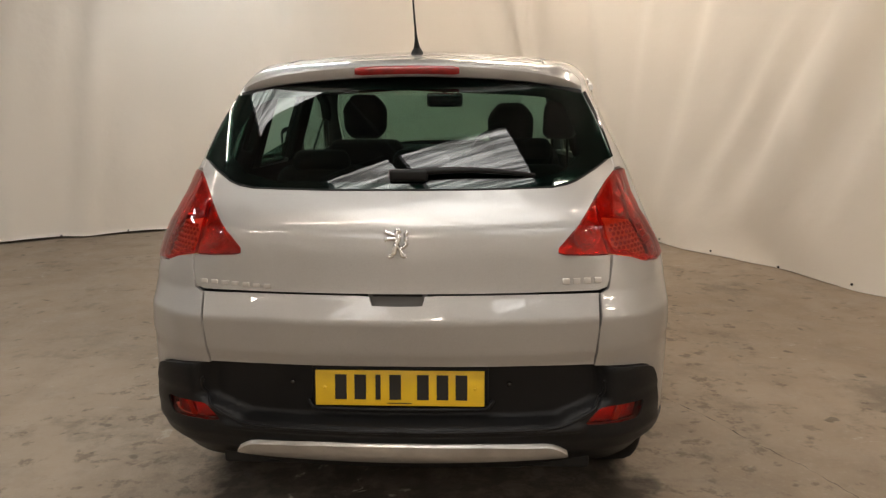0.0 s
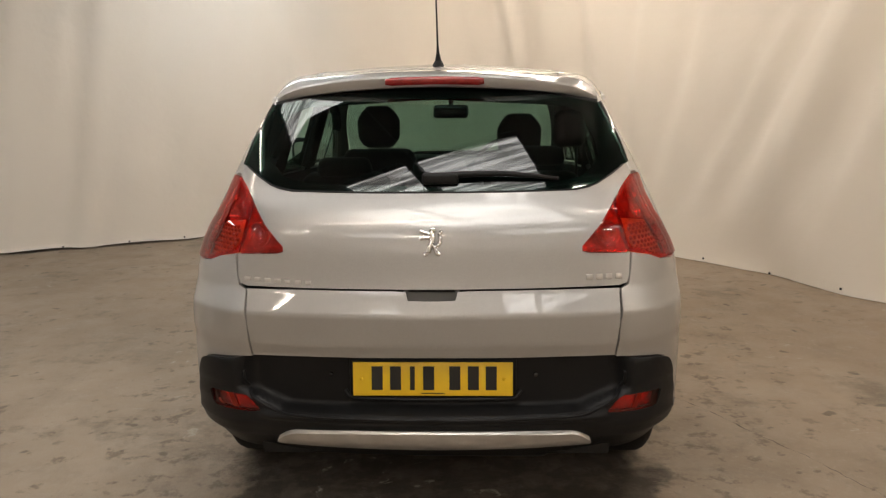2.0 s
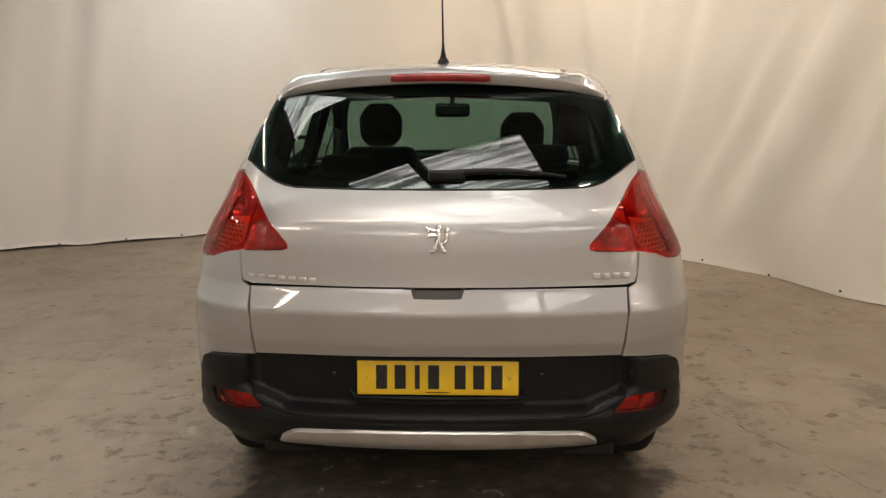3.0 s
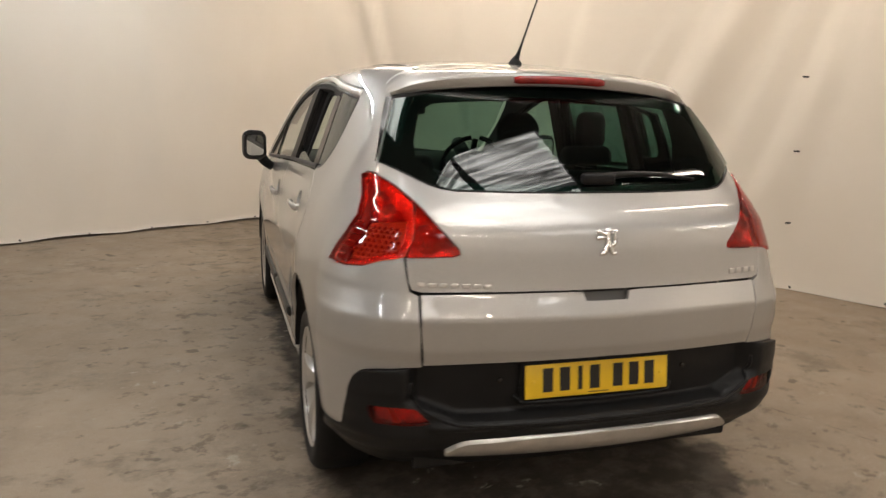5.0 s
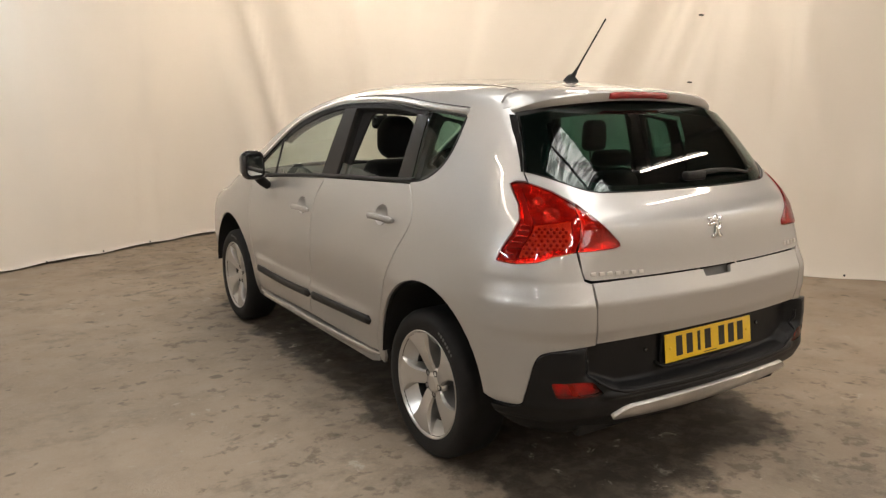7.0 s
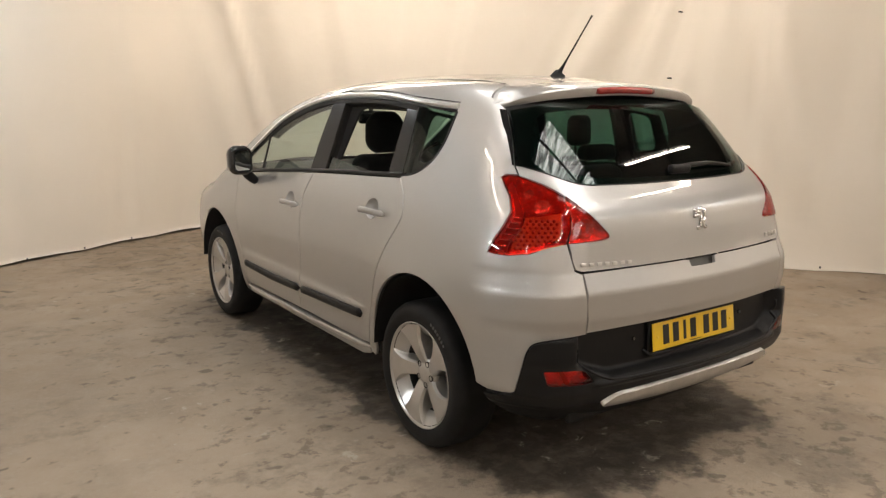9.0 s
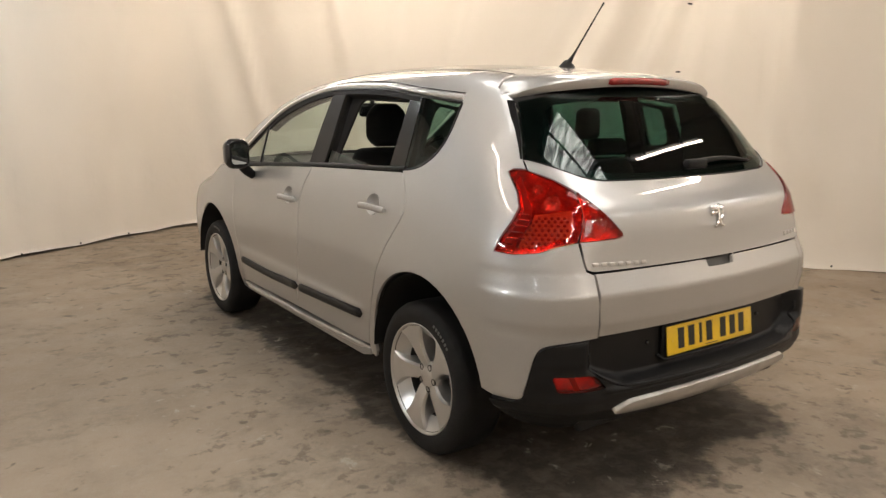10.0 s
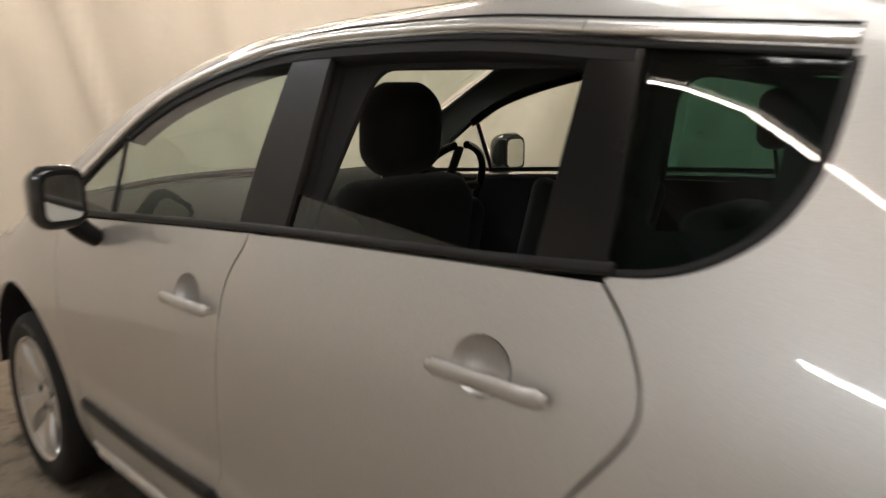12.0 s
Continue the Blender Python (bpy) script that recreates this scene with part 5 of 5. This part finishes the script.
# ---- wheels ----
TYRE_MARK = shader("tyre_mark", (0.10, 0.098, 0.094), 0.7)
def wheel():
    w = part("wheel", lathe([(0.220, 0.085), (0.236, 0.100), (0.246, 0.105), (0.275, 0.112), (0.300, 0.108), (0.318, 0.092), (0.327, 0.070), (0.3285, 0.035), (0.3285, -0.035), (0.327, -0.070),
                             (0.318, -0.092), (0.300, -0.108), (0.262, -0.112), (0.236, -0.100), (0.220, -0.085)], 72), RUBBER, car, "tyre and five-spoke alloy wheel")
    rim = part("rim", lathe([(0.233, 0.096), (0.239, 0.100), (0.238, 0.104), (0.233, 0.103), (0.228, 0.092), (0.214, 0.082), (0.186, 0.060), (0.172, 0.044)], 64), ALLOY, w, "silver rim")
    part("barrel", lathe([(0.172, 0.044), (0.168, 0.030), (0.168, -0.02), (0.172, -0.09)], 48), DARK_METAL, w, "dark inside of the rim")
    for k in range(5):
        b = bmesh.new()
        n = 12
        rows_ = []
        for i in range(n):
            f = i / (n - 1)
            r = 0.030 + 0.199 * f
            wd = 0.032 + 0.004 * f + 0.054 * f ** 3.6
            x = 0.060 + 0.012 * math.sin(math.pi * f * 0.9) + 0.032 * f
            tw = -0.050 * f ** 1.5
            rows_.append([b.verts.new((x + dx, r * math.sin((c + tw) / r) if f > 0.25 else c + tw, r * math.cos((c + tw) / r) if f > 0.25 else r)) for dx, c in ((-0.070, -wd * 1.0), (-0.014, -wd), (-0.001, -wd + 0.007), (0.002, 0.0), (-0.001, wd - 0.007), (-0.014, wd), (-0.070, wd * 1.0))])
        for p_, q_ in zip(rows_, rows_[1:]):
            for j in range(6):
                b.faces.new((p_[j], p_[j + 1], q_[j + 1], q_[j])).smooth = True
        bmesh.ops.recalc_face_normals(b, faces=b.faces)
        for e in b.edges:
            e.smooth = len(e.link_faces) < 2 or e.calc_face_angle(0) < 0.45
        part("spoke", b, ALLOY, w, m=Matrix.Rotation(2 * math.pi * k / 5, 4, "X"))
        part("wheel_bolt", lathe([(0.0145, 0.0), (0.0145, 0.006), (0.012, 0.0075), (0.009, 0.003), (0.0, 0.003)], 12), DARK_METAL, w, "", Matrix.Rotation(2 * math.pi * (k + 0.5) / 5, 4, "X") @ Matrix.Translation((0.062, 0, 0.052)))
    for k in range(7):
        a = radians(3.8 * k - 58)
        part("tyre_mark", box(0.002, 0.011, 0.015 if k % 3 else 0.011, at=(0.1112, 0, 0.287)), TYRE_MARK, w, "", Matrix.Rotation(a, 4, "X"))
    part("hub", lathe([(0.074, 0.035), (0.072, 0.060), (0.060, 0.066), (0.040, 0.068), (0.034, 0.072), (0.028, 0.0735), (0.0, 0.074)], 40), ALLOY, w, "silver hub and cap")
    part("brake_disc", lathe([(0.0, -0.02), (0.15, -0.02), (0.15, -0.04)], 40), DARK_METAL, w, "dark brake disc")
    part("wheel_back", lathe([(0.0, -0.06), (0.20, -0.06), (0.21, -0.09)], 40), PLASTIC, w)
    return w


w0 = wheel()
w0.matrix_basis = Matrix.Translation((-0.748, 0.833, 0.3285)) @ Matrix.Rotation(radians(180), 4, "Z") @ Matrix.Rotation(radians(10), 4, "X")
for x, y, flip, spin in ((-0.755, 3.446, 180, 40), (0.748, 0.833, 0, 25), (0.755, 3.446, 0, 10)):
    copy_thing(w0, Matrix.Translation((x, y, 0.3285)) @ Matrix.Rotation(radians(flip), 4, "Z") @ Matrix.Rotation(radians(spin), 4, "X"))

# wheel housings and underside
def housing(y):
    verts, faces = [], []
    n = 20
    for i in range(n + 1):
        a = math.pi * i / n
        for x in (0.48, 0.868):
            verts.append((x, y + 0.395 * math.cos(a), 0.385 + 0.400 * math.sin(a)))
    for i in range(n):
        faces.append((2 * i, 2 * i + 1, 2 * i + 3, 2 * i + 2))
    faces.append(tuple(range(0, 2 * n + 2, 2)))
    return verts, faces


for y in (0.795, 3.43):
    for s in (-1, 1):
        v, f = housing(y)
        part("wheel_housing", mesh_of([(s * a, b, c) for a, b, c in v], f), TRIM, car, "black wheel housing")
part("underbody", box(1.06, 3.5, 0.04, 0.01, at=(0, 2.3, 0.24)), TRIM, car, "black underside")
part("boot_floor", box(0.96, 0.44, 0.03, 0.01, at=(0, 0.42, 0.315)), TRIM, car, "black underside")
part("rear_panel", box(1.20, 0.03, 0.55, 0.01, at=(0, 0.16, 0.56)), TRIM, car, "black inner rear panel")
part("silencer", box(0.55, 0.24, 0.12, 0.05, 4, at=(0.15, 0.36, 0.27)), DARK_METAL, car, "dark exhaust silencer")

# ---- inside the car ----
def soft(sx, sy, sz, r, top=1.0, seg=5):
    """A cushion: a box with big round edges, narrower at the top."""
    b = box(sx, sy, sz, r, seg)
    for v in b.verts:
        f = 1 + (top - 1) * (v.co.z / sz + 0.5)
        v.co.x *= f
        v.co.y *= 1 + 0.06 * math.cos(v.co.x / sx * math.pi)
    return b


def egg(sx, sy, sz):
    """A headrest cushion: a rounded block, fullest above its middle."""
    b = box(sx, sy, sz, sy * 0.48, 6)
    for v in b.verts:
        h = v.co.z / sz
        f = 1.0 - 0.34 * (2 * max(0.0, h - 0.05)) ** 2.4 - 0.16 * (2 * max(0.0, 0.05 - h)) ** 2
        v.co.x *= f
        v.co.z -= 0.14 * sz * (2 * v.co.x / sx) ** 2 * (1 if h > 0 else -0.4)
    return b


def seat(x, y, lean, head):
    s = part("front_seat", soft(0.50, 0.54, 0.17, 0.06), FABRIC, car, "black cloth front seat", Matrix.Translation((x, y + 0.32, 0.60)))
    up = Matrix.Translation((0, -0.23, 0.04)) @ Matrix.Rotation(radians(lean), 4, "X")
    part("backrest", soft(0.50, 0.15, 0.62, 0.065, 0.80), FABRIC, s, "", up @ Matrix.Translation((0, 0, 0.285)))
    part("bolster", soft(0.09, 0.20, 0.52, 0.04, 0.8), FABRIC, s, "", up @ Matrix.Translation((-0.215, 0.03, 0.27)))
    part("bolster", soft(0.09, 0.20, 0.52, 0.04, 0.8), FABRIC, s, "", up @ Matrix.Translation((0.215, 0.03, 0.27)))
    rest = part("headrest", egg(0.245, 0.12, 0.240), FABRIC, s, "rounded black headrest", Matrix.Translation((0, head[0] - y - 0.32, head[1] - 0.60)) @ Matrix.Rotation(radians(lean * 0.4), 4, "X"))
    for dx in (-0.055, 0.055):
        part("headrest_post", tube([(dx, 0, -0.18), (dx, 0, -0.09)], 0.006, 8), CHROME, rest)


seat(-0.365, 1.93, 12, (1.922, 1.345))
seat(0.400, 1.83, 15, (1.800, 1.300))
bench = part("rear_bench", soft(1.24, 0.50, 0.17, 0.06), FABRIC, car, "black cloth rear bench", Matrix.Translation((0, 1.38, 0.60)))
for x, w in ((-0.42, 0.42), (0.0, 0.40), (0.42, 0.42)):
    part("bench_back", soft(w, 0.14, 0.56, 0.06, 0.94), FABRIC, bench, "", Matrix.Translation((x, -0.26, 0.30)) @ Matrix.Rotation(radians(14), 4, "X"))
    if x < 0.5:
        part("bench_headrest", soft(0.25, 0.09, 0.085, 0.035, 0.9), FABRIC, bench, "", Matrix.Translation((x, -0.345, 0.600 if x < 0.3 else 0.645)))
part("raised_headrest", soft(0.160, 0.09, 0.175, 0.042, 0.86), FABRIC, bench, "raised black rear headrest", Matrix.Translation((0.605, -0.02, 0.748)))
for dx in (-0.035, 0.035):
    part("headrest_post", tube([(0.605 + dx, -0.05, 0.52), (0.605 + dx, -0.02, 0.70)], 0.006, 8), DARK_METAL, bench)
part("load_floor", box(1.18, 0.85, 0.04, 0.01, at=(0, 0.62, 0.66)), TRIM, car, "black boot floor")
part("parcel_shelf", box(1.10, 0.62, 0.03, 0.012, at=(0, 0.66, 1.075)), TRIM, car, "black luggage cover")
part("cabin_floor", box(1.40, 2.6, 0.03, at=(0, 2.2, 0.36)), TRIM, car, "black carpet")

dash = bmesh.new()
prof = [(2.74, 0.55), (2.70, 0.80), (2.72, 0.98), (2.80, 1.055), (2.98, 1.085), (3.25, 1.100), (3.42, 1.070), (3.42, 0.55)]
rows = []
for x in np.linspace(-0.72, 0.72, 17):
    hump = 0.035 * math.exp(-((x - 0.37) / 0.17) ** 2)
    rows.append([dash.verts.new((x, y, z + (hump if 2.71 < y < 3.1 and z > 0.9 else 0))) for y, z in prof])
for a, b in zip(rows, rows[1:]):
    for k in range(len(prof) - 1):
        dash.faces.new((a[k], a[k + 1], b[k + 1], b[k])).smooth = True
bmesh.ops.recalc_face_normals(dash, faces=dash.faces)
dashboard = part("dashboard", dash, TRIM, car, "black soft dashboard")
part("centre_console", soft(0.22, 0.70, 0.42, 0.05), TRIM, car, "black centre console", Matrix.Translation((0, 2.50, 0.66)))
ring = [(0.19 * math.cos(t), 0, 0.19 * math.sin(t)) for t in np.linspace(0, 2 * math.pi, 41)]
M_WHEEL = Matrix.Translation((0.375, 2.50, 1.075)) @ Matrix.Rotation(radians(26), 4, "X")
sw = part("steering_wheel", tube(ring, 0.015, 10, False), GLOSS_BLACK, car, "black steering wheel", M_WHEEL)
part("steering_boss", soft(0.15, 0.06, 0.13, 0.028), TRIM, sw)
for a in (0, 180, 270):
    part("steering_spoke", box(0.13, 0.022, 0.035, 0.008, at=(0.115, 0.0, 0)), TRIM, sw, "", Matrix.Rotation(radians(a), 4, "Y"))
part("steering_column", tube([(0, 0.02, 0), (0, 0.30, -0.02)], 0.045, 12), TRIM, sw)

rv = part("interior_mirror", soft(0.230, 0.050, 0.088, 0.024), GLOSS_BLACK, car, "black interior mirror", Matrix.Translation((0.020, 2.74, 1.414)))
part("mirror_arm", tube([(0, 0.01, 0.0), (0, 0.03, 0.045), (0, 0.04, 0.112)], 0.016, 10), TRIM, rv)
part("sensor_box", box(0.16, 0.05, 0.03, 0.01, at=(0, 0.02, 0.100)), TRIM, rv)
for x in (-0.36, 0.37):
    part("sun_visor", box(0.42, 0.16, 0.018, 0.007, at=(x, 2.39, 1.528)), PILLAR, car, "grey sun visor")
